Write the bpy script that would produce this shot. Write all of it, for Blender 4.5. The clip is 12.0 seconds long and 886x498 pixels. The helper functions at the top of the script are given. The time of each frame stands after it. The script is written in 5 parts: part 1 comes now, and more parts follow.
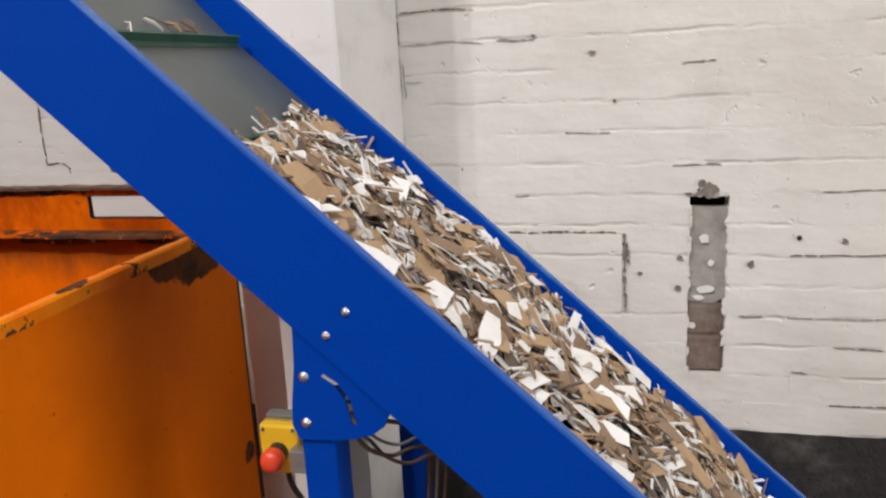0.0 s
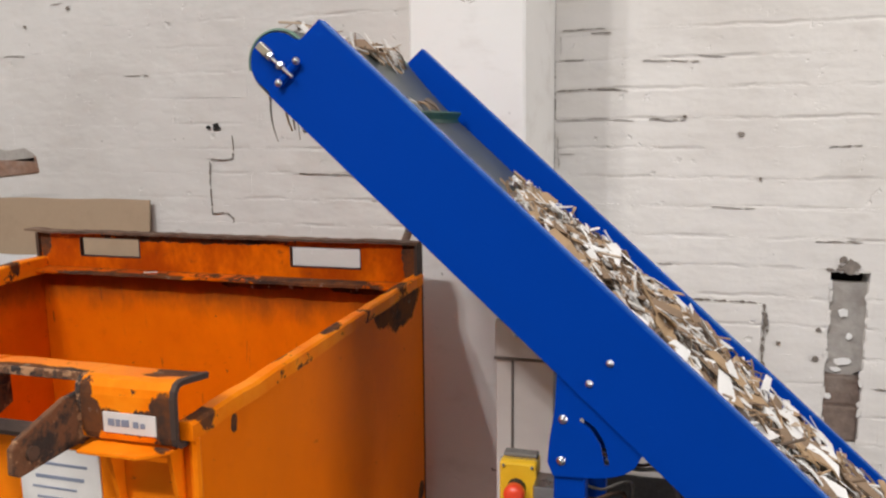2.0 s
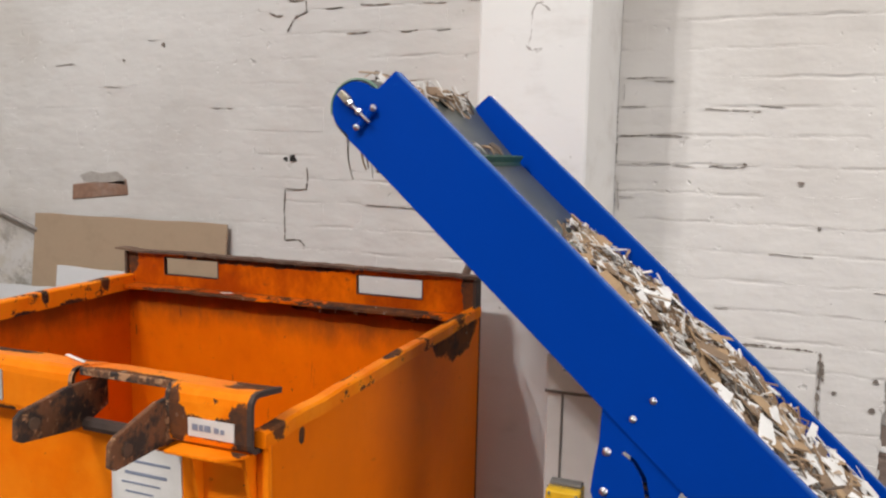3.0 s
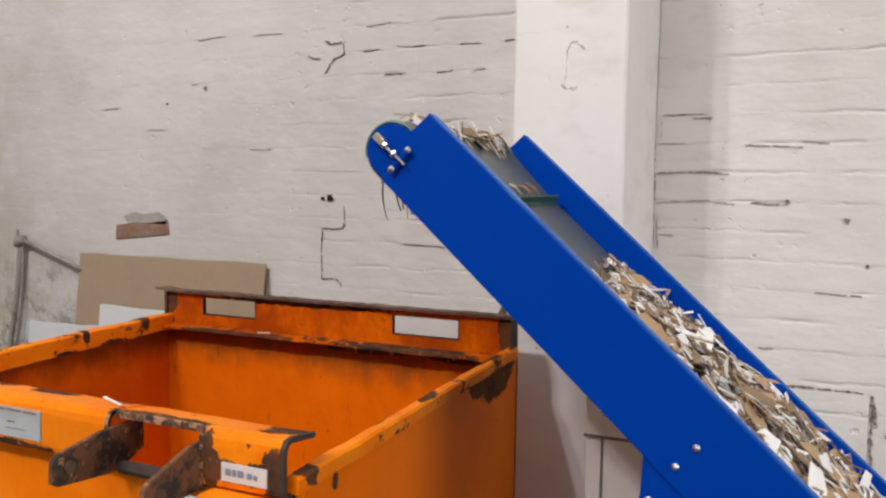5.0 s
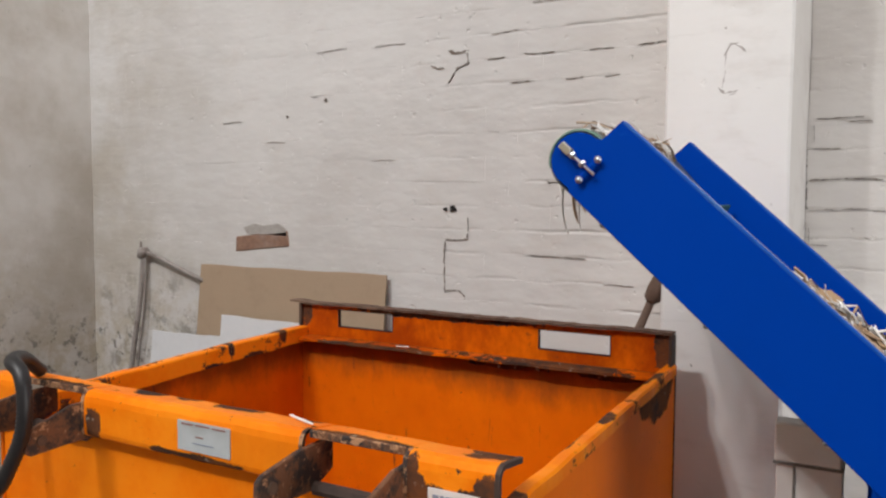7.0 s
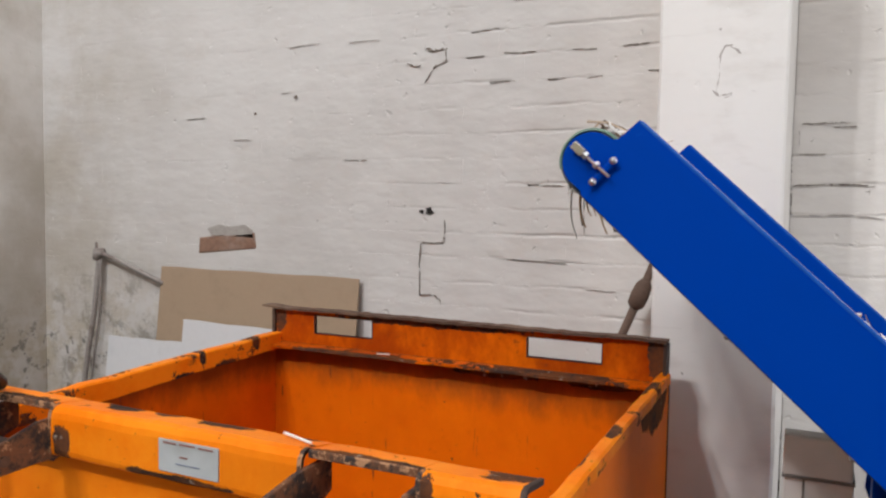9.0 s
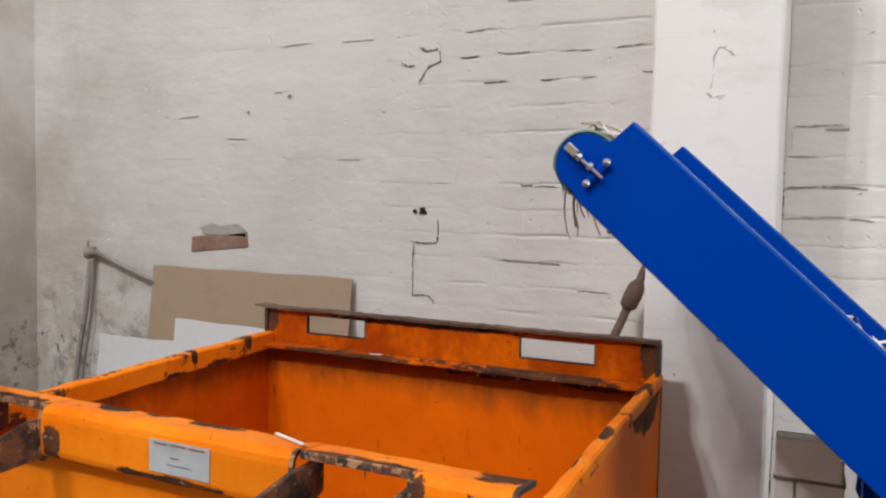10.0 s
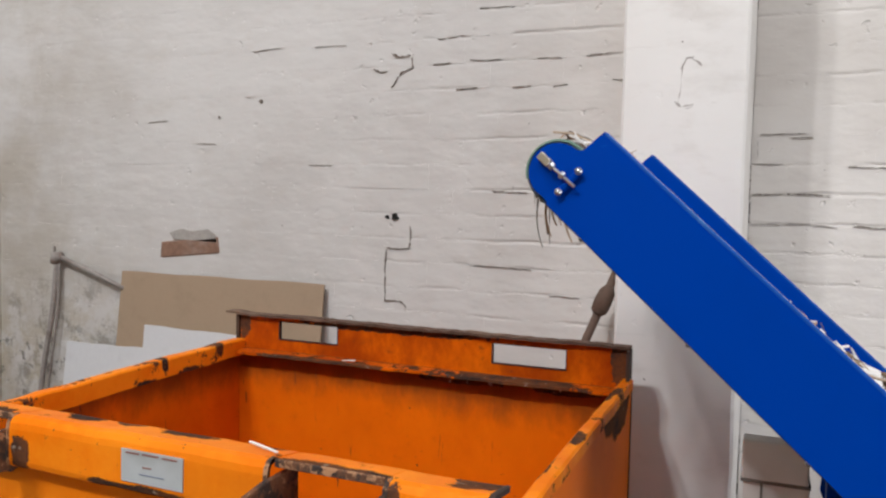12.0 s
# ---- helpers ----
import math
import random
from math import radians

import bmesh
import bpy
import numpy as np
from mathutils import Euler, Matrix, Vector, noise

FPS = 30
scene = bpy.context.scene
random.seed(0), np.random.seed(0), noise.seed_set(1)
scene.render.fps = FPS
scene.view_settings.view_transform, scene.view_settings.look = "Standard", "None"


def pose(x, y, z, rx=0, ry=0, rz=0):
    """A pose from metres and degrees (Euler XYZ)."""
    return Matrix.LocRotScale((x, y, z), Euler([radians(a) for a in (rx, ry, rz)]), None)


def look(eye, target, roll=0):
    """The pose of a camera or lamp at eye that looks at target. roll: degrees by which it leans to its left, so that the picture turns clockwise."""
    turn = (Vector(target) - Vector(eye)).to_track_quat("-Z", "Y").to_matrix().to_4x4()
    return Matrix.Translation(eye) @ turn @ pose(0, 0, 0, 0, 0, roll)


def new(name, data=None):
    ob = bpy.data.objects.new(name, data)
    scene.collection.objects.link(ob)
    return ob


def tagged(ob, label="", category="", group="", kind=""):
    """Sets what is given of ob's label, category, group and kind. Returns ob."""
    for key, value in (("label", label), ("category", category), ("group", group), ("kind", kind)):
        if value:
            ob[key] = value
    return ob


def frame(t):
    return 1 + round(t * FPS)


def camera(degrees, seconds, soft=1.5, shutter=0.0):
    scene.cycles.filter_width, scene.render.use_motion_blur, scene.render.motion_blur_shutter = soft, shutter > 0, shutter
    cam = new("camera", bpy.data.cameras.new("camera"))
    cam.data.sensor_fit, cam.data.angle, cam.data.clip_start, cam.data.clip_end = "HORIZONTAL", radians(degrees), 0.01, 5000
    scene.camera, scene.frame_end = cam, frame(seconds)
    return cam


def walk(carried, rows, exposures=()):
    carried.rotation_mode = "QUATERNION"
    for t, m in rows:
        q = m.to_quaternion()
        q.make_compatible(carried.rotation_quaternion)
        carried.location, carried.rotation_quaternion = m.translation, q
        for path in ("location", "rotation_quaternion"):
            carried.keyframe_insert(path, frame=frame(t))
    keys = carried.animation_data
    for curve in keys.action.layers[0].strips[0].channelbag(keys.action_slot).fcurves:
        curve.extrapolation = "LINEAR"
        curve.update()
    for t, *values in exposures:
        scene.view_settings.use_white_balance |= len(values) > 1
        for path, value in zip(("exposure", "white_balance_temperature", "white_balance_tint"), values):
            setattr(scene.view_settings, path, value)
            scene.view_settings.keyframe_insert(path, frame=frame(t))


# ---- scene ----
cam = camera(59.1, 12.0, 2.3)
PATH = [
    (0, (1.755, -2.136, 1.459), (1.305, -0.243, 0.995), -2.8),
    (0.5, (1.738, -2.153, 1.467), (1.261, -0.261, 1.028), -2.6),
    (1, (1.669, -2.204, 1.491), (1.109, -0.319, 1.124), -2.4),
    (1.5, (1.535, -2.269, 1.493), (0.977, -0.379, 1.15), -2.5),
    (2, (1.487, -2.358, 1.503), (0.934, -0.463, 1.186), -0.6),
    (2.5, (1.511, -2.422, 1.519), (0.879, -0.544, 1.244), 1.5),
    (3, (1.519, -2.444, 1.524), (0.813, -0.589, 1.285), 1.3),
    (3.2, (1.529, -2.446, 1.527), (0.802, -0.596, 1.304), 1.3),
    (4.8, (1.522, -2.427, 1.53), (0.726, -0.599, 1.379), 0.8),
    (5, (1.519, -2.431, 1.532), (0.718, -0.604, 1.383), 0.8),
    (5.5, (1.514, -2.434, 1.532), (0.683, -0.62, 1.392), 0.7),
    (6, (1.494, -2.442, 1.535), (0.612, -0.652, 1.401), 0.6),
    (6.5, (1.45, -2.452, 1.535), (0.475, -0.71, 1.401), 0.4),
    (7, (1.324, -2.465, 1.536), (0.36, -0.718, 1.407), 0.3),
    (7.2, (1.275, -2.458, 1.537), (0.366, -0.681, 1.408), 0.4),
    (8.8, (1.215, -2.43, 1.535), (0.353, -0.63, 1.412), 0.8),
    (9, (1.214, -2.433, 1.534), (0.358, -0.63, 1.412), 0.9),
    (9.5, (1.213, -2.429, 1.535), (0.361, -0.624, 1.412), 1.0),
    (10, (1.213, -2.431, 1.536), (0.373, -0.621, 1.413), 1.2),
    (10.5, (1.216, -2.438, 1.539), (0.4, -0.616, 1.419), 1.4),
    (11, (1.216, -2.441, 1.542), (0.423, -0.608, 1.424), 1.4),
    (11.5, (1.214, -2.442, 1.542), (0.435, -0.603, 1.427), 1.4),
    (12, (1.212, -2.441, 1.542), (0.439, -0.599, 1.431), 1.3),
]
walk(cam, [(t, look(e, g, r)) for t, e, g, r in PATH],
     [(0.0, -0.32, 6500, 10), (2.5, -0.33, 6480, 10), (6.0, -0.42, 6420, 10), (9.0, -0.41, 6290, 10), (12.0, -0.42, 6250, 10)])

# ---- world and lights ----
world = bpy.data.worlds.new("world")
scene.world = world
world.use_nodes = True
sky = world.node_tree.nodes.new("ShaderNodeTexSky")
sky.sky_type, sky.sun_disc = "NISHITA", False
sky.sun_elevation, sky.sun_rotation = radians(40), radians(200)
world.node_tree.links.new(sky.outputs[0], world.node_tree.nodes["Background"].inputs[0])
world.node_tree.nodes["Background"].inputs[1].default_value = 0.05


def area_lamp(name, m, sx, sy, watts, colour):
    la = bpy.data.lights.new(name, "AREA")
    la.shape, la.size, la.size_y, la.energy, la.color = "RECTANGLE", sx, sy, watts, colour
    ob = new(name, la)
    ob.matrix_world = m
    return ob


HALL = (-1.95, 9.0, -11.0, 0.0, 7.1)          # x0, x1, y0, y1, height
LAMP = Vector((-0.95, -6.0, 6.6))
# unseen fill lamp, added over a long opening in the ceiling
ROOF_GAP = ((-0.4, 3.6, -7.4, -4.0),)
for rx0, rx1, ry0, ry1 in ROOF_GAP:
    area_lamp("roof_fill_lamp", pose((rx0 + rx1) / 2, (ry0 + ry1) / 2, 7.24), rx1 - rx0, ry1 - ry0, 430, (1.0, 0.975, 0.95))
# unseen fill lamp, added in a wide opening of the end wall: y0, y1, z0, z1
END_GAP = (-5.6, -1.6, 0.4, 2.8)
area_lamp("end_fill_lamp", look((9.1, (END_GAP[0] + END_GAP[1]) / 2, (END_GAP[2] + END_GAP[3]) / 2), (0, (END_GAP[0] + END_GAP[1]) / 2, (END_GAP[2] + END_GAP[3]) / 2)), END_GAP[1] - END_GAP[0], END_GAP[3] - END_GAP[2], 340, (1.0, 0.965, 0.93))
for side in (-0.27, 0.27):
    area_lamp("high_bay_glow", look(LAMP + Vector((side, 0, -0.03)), (0.9, -0.6, 1.0)), 0.2, 0.3, 225, (1.0, 0.97, 0.945))


# ---- materials ----
def nodes_of(name, rough=0.6, metal=0.0):
    m = bpy.data.materials.new(name)
    m.use_nodes = True
    nt = m.node_tree
    b = nt.nodes["Principled BSDF"]
    b.inputs["Roughness"].default_value, b.inputs["Metallic"].default_value = rough, metal
    return m, nt, b


class Net:
    """Short hand for a node tree."""

    def __init__(self, nt):
        self.nt = nt
        self.geo = nt.nodes.new("ShaderNodeNewGeometry")
        self.pos = self.geo.outputs["Position"]

    def put(self, socket, value):
        if isinstance(value, bpy.types.NodeSocket):
            self.nt.links.new(value, socket)
        elif isinstance(value, (tuple, list)) and len(value) == 3 and socket.type == "RGBA":
            socket.default_value = (*value, 1)
        else:
            socket.default_value = value

    def math(self, op, a, b=0.0, c=0.0, clamp=False):
        n = self.nt.nodes.new("ShaderNodeMath")
        n.operation, n.use_clamp = op, clamp
        for s, v in zip(n.inputs, (a, b, c)):
            self.put(s, v)
        return n.outputs[0]

    def noise(self, scale, detail=3.0, rough=0.55, stretch=None, vec=None, distort=0.0):
        n = self.nt.nodes.new("ShaderNodeTexNoise")
        v = vec or self.pos
        if stretch:
            mp = self.nt.nodes.new("ShaderNodeMapping")
            mp.inputs["Scale"].default_value = stretch
            self.put(mp.inputs["Vector"], v)
            v = mp.outputs[0]
        self.put(n.inputs["Vector"], v)
        n.inputs["Scale"].default_value, n.inputs["Detail"].default_value = scale, detail
        n.inputs["Roughness"].default_value, n.inputs["Distortion"].default_value = rough, distort
        return n.outputs[0]

    def ramp(self, fac, lo, hi):
        n = self.nt.nodes.new("ShaderNodeMapRange")
        n.interpolation_type = "SMOOTHSTEP"
        for s, v in zip(n.inputs, (fac, lo, hi, 0.0, 1.0)):
            self.put(s, v)
        return n.outputs[0]

    def mix(self, fac, a, b):
        n = self.nt.nodes.new("ShaderNodeMix")
        n.data_type = "RGBA"
        self.put(n.inputs[0], fac)
        self.put(n.inputs[6], a)
        self.put(n.inputs[7], b)
        return n.outputs[2]

    def bump(self, bsdf, height, dist=0.002, strength=1.0):
        n = self.nt.nodes.new("ShaderNodeBump")
        n.inputs["Distance"].default_value, n.inputs["Strength"].default_value = dist, strength
        self.put(n.inputs["Height"], height)
        self.put(bsdf.inputs["Normal"], n.outputs[0])

    def axes(self, vec=None):
        n = self.nt.nodes.new("ShaderNodeSeparateXYZ")
        self.put(n.inputs[0], vec or self.pos)
        return n.outputs

    def blob(self, centre, radii, ragged, edge=0.06):
        """1 inside an ellipsoid with a ragged outline."""
        mp = self.nt.nodes.new("ShaderNodeMapping")
        mp.vector_type = "TEXTURE"
        mp.inputs["Location"].default_value, mp.inputs["Scale"].default_value = centre, radii
        self.put(mp.inputs["Vector"], self.pos)
        ln = self.nt.nodes.new("ShaderNodeVectorMath")
        ln.operation = "LENGTH"
        self.put(ln.inputs[0], mp.outputs[0])
        d = self.math("ADD", ln.outputs["Value"], ragged)
        return self.math("SUBTRACT", 1.0, self.ramp(d, 1.0 - edge, 1.0 + edge))

    def any(self, *masks):
        out = masks[0]
        for m in masks[1:]:
            out = self.math("MAXIMUM", out, m)
        return out

    def rand(self):
        return self.nt.nodes.new("ShaderNodeObjectInfo").outputs["Random"]

    def island(self):
        return self.geo.outputs["Random Per Island"]


COURSE, JOINT0 = 0.0843, 0.5


def wall_paint(name, joints=False, base=(0.76, 0.735, 0.705), dull=(0.63, 0.595, 0.56), relief=1.0, dimmed=0.9):
    """Thick old white paint on brick; with joints, the mortar has dropped out in ragged stretches."""
    m, nt, b = nodes_of(name, 0.62)
    n = Net(nt)
    x, y, z = n.axes()
    big = n.noise(1.3, 4, 0.6)
    mid = n.noise(7, 4, 0.65, stretch=(0.6, 0.6, 1.3))
    col = n.mix(n.ramp(big, 0.35, 0.72), base, dull)
    # lamp falloff painted in: skip bay darker than the bay behind the conveyor
    col = n.mix(n.math("MULTIPLY", n.ramp(x, 1.1, 0.3), dimmed), col, n.mix(n.ramp(big, 0.35, 0.72), (0.62, 0.61, 0.60), (0.54, 0.525, 0.51)))
    col = n.mix(n.math("MULTIPLY", n.ramp(mid, 0.52, 0.75), 0.35), col, (0.5, 0.46, 0.42))
    # damp, flaked foot of the wall in the corner
    corner = n.math("MULTIPLY", n.ramp(x, -0.9, -1.6), n.ramp(z, 1.5, 0.75))
    rag = n.noise(9, 6, 0.7)
    col = n.mix(n.math("MULTIPLY", n.math("MULTIPLY", corner, n.ramp(rag, 0.42, 0.6)), 0.75), col, (0.42, 0.36, 0.25))
    flake = n.math("MULTIPLY", n.math("MULTIPLY", n.ramp(corner, 0.1, 0.5), n.ramp(x, -1.93, -1.88)), n.ramp(n.noise(8, 6, 0.72), 0.49, 0.63))
    col = n.mix(n.math("MULTIPLY", flake, 0.75), col, (0.22, 0.195, 0.165))
    pit = n.math("MULTIPLY", n.math("MULTIPLY", n.ramp(corner, 0.3, 0.8), n.ramp(z, 1.15, 0.85)), n.ramp(n.noise(13, 5, 0.7), 0.57, 0.61))
    col = n.mix(n.math("MULTIPLY", pit, 0.8), col, (0.10, 0.095, 0.09))
    # small knocks and specks
    speck = n.math("MULTIPLY", n.ramp(n.noise(34, 2, 0.5), 0.745, 0.775), n.ramp(n.noise(3.1, 2), 0.45, 0.6))
    col = n.mix(n.math("MULTIPLY", speck, 0.8), col, (0.16, 0.14, 0.13))
    # brown damp spread in the corner, at all heights, with dimmer light painted in
    damp_and_dim = n.math("MULTIPLY", n.ramp(x, -0.85, -1.9), n.ramp(n.noise(1.9, 5, 0.62), 0.36, 0.66))
    col = n.mix(n.math("MULTIPLY", damp_and_dim, 0.8), col, (0.42, 0.38, 0.32))
    # smudges left where things rubbed along the courses
    streak = n.ramp(n.noise(5, 5, 0.7, stretch=(0.5, 0.5, 5)), 0.64, 0.75)
    col = n.mix(n.math("MULTIPLY", streak, 0.18), col, (0.36, 0.33, 0.30))
    # the bed joints show through the paint as ragged, broken grooves
    wob = n.math("MULTIPLY", n.math("SUBTRACT", n.noise(7, 4, 0.6), 0.5), 0.024)
    f = n.math("FRACT", n.math("DIVIDE", n.math("SUBTRACT", n.math("ADD", z, wob), JOINT0 - 40 * COURSE), COURSE))
    d = n.math("MINIMUM", f, n.math("SUBTRACT", 1.0, f))
    run = n.noise(3.4, 5, 0.7, stretch=(1, 1, 2.6))
    groove = n.math("MULTIPLY", n.ramp(d, 0.11, 0.0), n.ramp(run, 0.44, 0.62))
    bays = n.math("ADD", 0.12, n.math("MULTIPLY", n.ramp(x, -0.4, 0.5), 0.88))
    bare = n.math("MULTIPLY", n.math("MULTIPLY", n.ramp(d, 0.055, 0.01), n.ramp(n.noise(5.5, 6, 0.75, stretch=(1, 1, 2.2)), 0.60, 0.67)), bays)
    if relief > 0.5:
        col = n.mix(n.math("MULTIPLY", groove, n.math("MULTIPLY", bays, 0.07)), col, (0.42, 0.38, 0.34))
        col = n.mix(n.math("MULTIPLY", bare, 0.62), col, (0.24, 0.20, 0.165))
    if joints:
        gone = n.math("MULTIPLY", n.ramp(n.noise(2.3, 5, 0.72, stretch=(1, 1, 3.1)), 0.53, 0.60), n.ramp(x, -1.3, 0.6))
        col = n.mix(gone, col, (0.25, 0.225, 0.205))
    nt.links.new(col, b.inputs["Base Color"])
    # lumps of thick paint, pocks and the sunk joints
    fine = n.noise(60, 4, 0.6)
    lump = n.noise(13, 3, 0.5, stretch=(0.7, 0.7, 1.2))
    slow = n.noise(4.5, 3, 0.5, stretch=(0.7, 0.7, 1.5))
    pock = n.math("MULTIPLY", n.ramp(n.noise(27, 3, 0.55), 0.62, 0.72), n.ramp(n.noise(4, 3), 0.45, 0.6))
    h = n.math("ADD", n.math("MULTIPLY", fine, 0.07), n.math("ADD", n.math("MULTIPLY", lump, 0.42), n.math("MULTIPLY", slow, 0.9)))
    h = n.math("SUBTRACT", h, n.math("MULTIPLY", pock, 0.3))
    if relief > 0.5:
        h = n.math("SUBTRACT", h, n.math("MULTIPLY", groove, n.math("MULTIPLY", bays, 0.3)))
    n.bump(b, h, 0.010 * relief)
    return m


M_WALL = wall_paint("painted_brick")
M_MORTAR = wall_paint("painted_mortar", True)
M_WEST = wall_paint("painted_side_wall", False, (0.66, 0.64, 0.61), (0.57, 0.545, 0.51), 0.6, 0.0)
M_PIER = wall_paint("painted_pier", False, (0.79, 0.78, 0.765), (0.73, 0.715, 0.70), 0.3, 0.0)


def plain(name, col, rough=0.6, metal=0.0, vary=0.15, scale=30.0, relief=0.0006, dirt=None):
    m, nt, b = nodes_of(name, rough, metal)
    n = Net(nt)
    f = n.noise(scale, 4, 0.6)
    g = n.noise(scale / 6, 3, 0.6)
    c = n.mix(f, tuple(v * (1 - vary) for v in col), tuple(min(1, v * (1 + vary)) for v in col))
    c = n.mix(n.ramp(g, 0.5, 0.8), c, dirt or tuple(v * (1 - 1.6 * vary) for v in col))
    nt.links.new(c, b.inputs["Base Color"])
    r = n.math("ADD", rough - 0.08, n.math("MULTIPLY", g, 0.16))
    nt.links.new(r, b.inputs["Roughness"])
    n.bump(b, f, relief)
    return m


def blue_paint():
    """Gloss blue enamel on folded sheet steel, with faint dust and scuffs."""
    m, nt, b = nodes_of("blue_enamel", 0.3)
    b.inputs["Specular IOR Level"].default_value = 0.06
    n = Net(nt)
    c = n.mix(n.noise(3.5, 4), (0.0, 0.040, 0.33), (0.0, 0.046, 0.375))
    scuff = n.math("MULTIPLY", n.ramp(n.noise(26, 6, 0.7, stretch=(1, 1, 2.5)), 0.66, 0.72), 0.25)
    c = n.mix(scuff, c, (0.008, 0.08, 0.45))
    nt.links.new(c, b.inputs["Base Color"])
    nt.links.new(n.math("ADD", 0.26, n.math("MULTIPLY", n.noise(6, 4), 0.2)), b.inputs["Roughness"])
    n.bump(b, n.noise(5, 2), 0.0015, 0.5)
    return m


RUST_DARK, RUST, RUST_PALE = (0.045, 0.03, 0.025), (0.15, 0.055, 0.022), (0.30, 0.24, 0.19)


def orange_paint(name, blobs=(), chips=0.62, wear=0.0, drips_and_shadow=False, faded=0.0, grime=0.0):
    """Orange plant paint, chipped to dark rusty steel in ragged patches."""
    m, nt, b = nodes_of(name, 0.45)
    b.inputs["Specular IOR Level"].default_value = 0.05
    n = Net(nt)
    c = n.mix(n.noise(2.2, 4), (0.82, 0.16, 0.0008), (0.88, 0.195, 0.0015))
    c = n.mix(n.math("MULTIPLY", n.ramp(n.noise(6, 5, 0.7), 0.3, 0.6), faded), c, (0.94, 0.275, 0.010))
    c = n.mix(n.math("MULTIPLY", n.ramp(n.noise(4, 5, 0.65), 0.45, 0.75), 0.35), c, (0.62, 0.10, 0.001))
    if grime:
        c = n.mix(n.math("MULTIPLY", n.ramp(n.noise(5, 6, 0.72, stretch=(1, 1, 0.6)), 0.24, 0.62), grime), c, (0.36, 0.05, 0.002))
        c = n.mix(n.math("MULTIPLY", n.ramp(n.noise(24, 5, 0.7), 0.58, 0.72), grime * 0.7), c, (0.16, 0.04, 0.012))
    rag = n.math("MULTIPLY", n.math("SUBTRACT", n.noise(30, 6, 0.72), 0.5), 2.0)
    masks = [n.ramp(n.noise(19, 5, 0.72), chips + 0.06, chips + 0.085), n.math("MULTIPLY", n.ramp(n.noise(75, 3, 0.6), 0.70, 0.73), n.ramp(n.noise(7, 3), 0.45, 0.6))]
    if wear:
        masks.append(n.ramp(n.noise(11, 6, 0.75), 0.62 - wear, 0.64 - wear))
    for centre, radii, *solid in blobs:
        masks.append(n.blob(centre, radii, n.math("MULTIPLY", rag, solid[0]) if solid else rag))
    if drips_and_shadow:
        run = n.ramp(n.noise(8, 4, 0.7, stretch=(6, 6, 0.5)), 0.635, 0.68)
        masks.append(n.math("MULTIPLY", n.math("MULTIPLY", run, n.ramp(n.noise(1.7, 2), 0.38, 0.5)), 0.8))
    worn = n.any(*masks)
    if drips_and_shadow:
        # dark band below the rusty angle: its shadow painted in, with run-down grime
        x, y, z = n.axes()
        edge = n.math("ADD", z, n.math("MULTIPLY", n.math("SUBTRACT", n.noise(9, 5, 0.7, stretch=(1, 1, 0.5)), 0.5), 0.16))
        c = n.mix(n.math("MULTIPLY", n.ramp(edge, 1.0, 1.105), 0.85), c, (0.16, 0.05, 0.012))
    steel = n.mix(n.ramp(n.noise(17, 5, 0.7), 0.35, 0.65), RUST_DARK, RUST)
    steel = n.mix(n.ramp(n.noise(45, 4, 0.7), 0.62, 0.7), steel, RUST_PALE)
    nt.links.new(n.mix(worn, c, steel), b.inputs["Base Color"])
    nt.links.new(n.math("ADD", 0.42, n.math("MULTIPLY", worn, 0.4)), b.inputs["Roughness"])
    h = n.math("ADD", n.math("MULTIPLY", worn, -0.6), n.math("MULTIPLY", n.noise(60, 4, 0.6), 0.25))
    n.bump(b, h, 0.0012)
    return m


def mottled_rust(name, pale):
    """Scaled steel: near-black mill scale, brown rust and pale crumbs; pale: how many of those."""
    m, nt, b = nodes_of(name, 0.85)
    n = Net(nt)
    c = n.mix(n.ramp(n.noise(26, 6, 0.75), 0.42, 0.58), (0.035, 0.024, 0.02), (0.17, 0.07, 0.03))
    c = n.mix(n.ramp(n.noise(60, 5, 0.7), 0.60 - pale, 0.68 - pale), c, (0.42, 0.22, 0.11))
    nt.links.new(c, b.inputs["Base Color"])
    n.bump(b, n.math("ADD", n.noise(45, 5, 0.7), n.math("MULTIPLY", n.noise(160, 3), 0.4)), 0.004)
    return m


M_BLUE = blue_paint()
M_HOOK = mottled_rust("rusty_hook", 0.02)
M_WELD = mottled_rust("rusty_flame_cut", 0.12)
M_BLUE_EDGE = plain("dusty_blue_edge", (0.012, 0.085, 0.40), 0.25, 0, 0.25, 25, 0.0003, (0.05, 0.16, 0.42))
M_BLUE_EDGE.node_tree.nodes["Principled BSDF"].inputs["Specular IOR Level"].default_value = 0.3
M_STEEL = plain("zinc_steel", (0.62, 0.63, 0.66), 0.3, 1.0, 0.12, 200, 0.0002)
M_BRASS = plain("yellow_zinc", (0.50, 0.46, 0.36), 0.4, 0.8, 0.2, 200, 0.0003)
M_BELT = plain("belt_pvc", (0.075, 0.088, 0.086), 0.4, 0, 0.2, 14, 0.0005, (0.125, 0.135, 0.125))
M_BELTEDGE = plain("belt_green", (0.12, 0.22, 0.17), 0.5, 0, 0.2, 90, 0.0004)
M_CLEAT = plain("cleat_green", (0.018, 0.075, 0.045), 0.5, 0, 0.25, 90, 0.0004)
M_YELLOW = plain("yellow_plastic", (0.80, 0.48, 0.02), 0.4, 0, 0.08, 40, 0.0002)
M_RED = plain("red_plastic", (0.75, 0.065, 0.025), 0.35, 0, 0.06, 40, 0.0002)
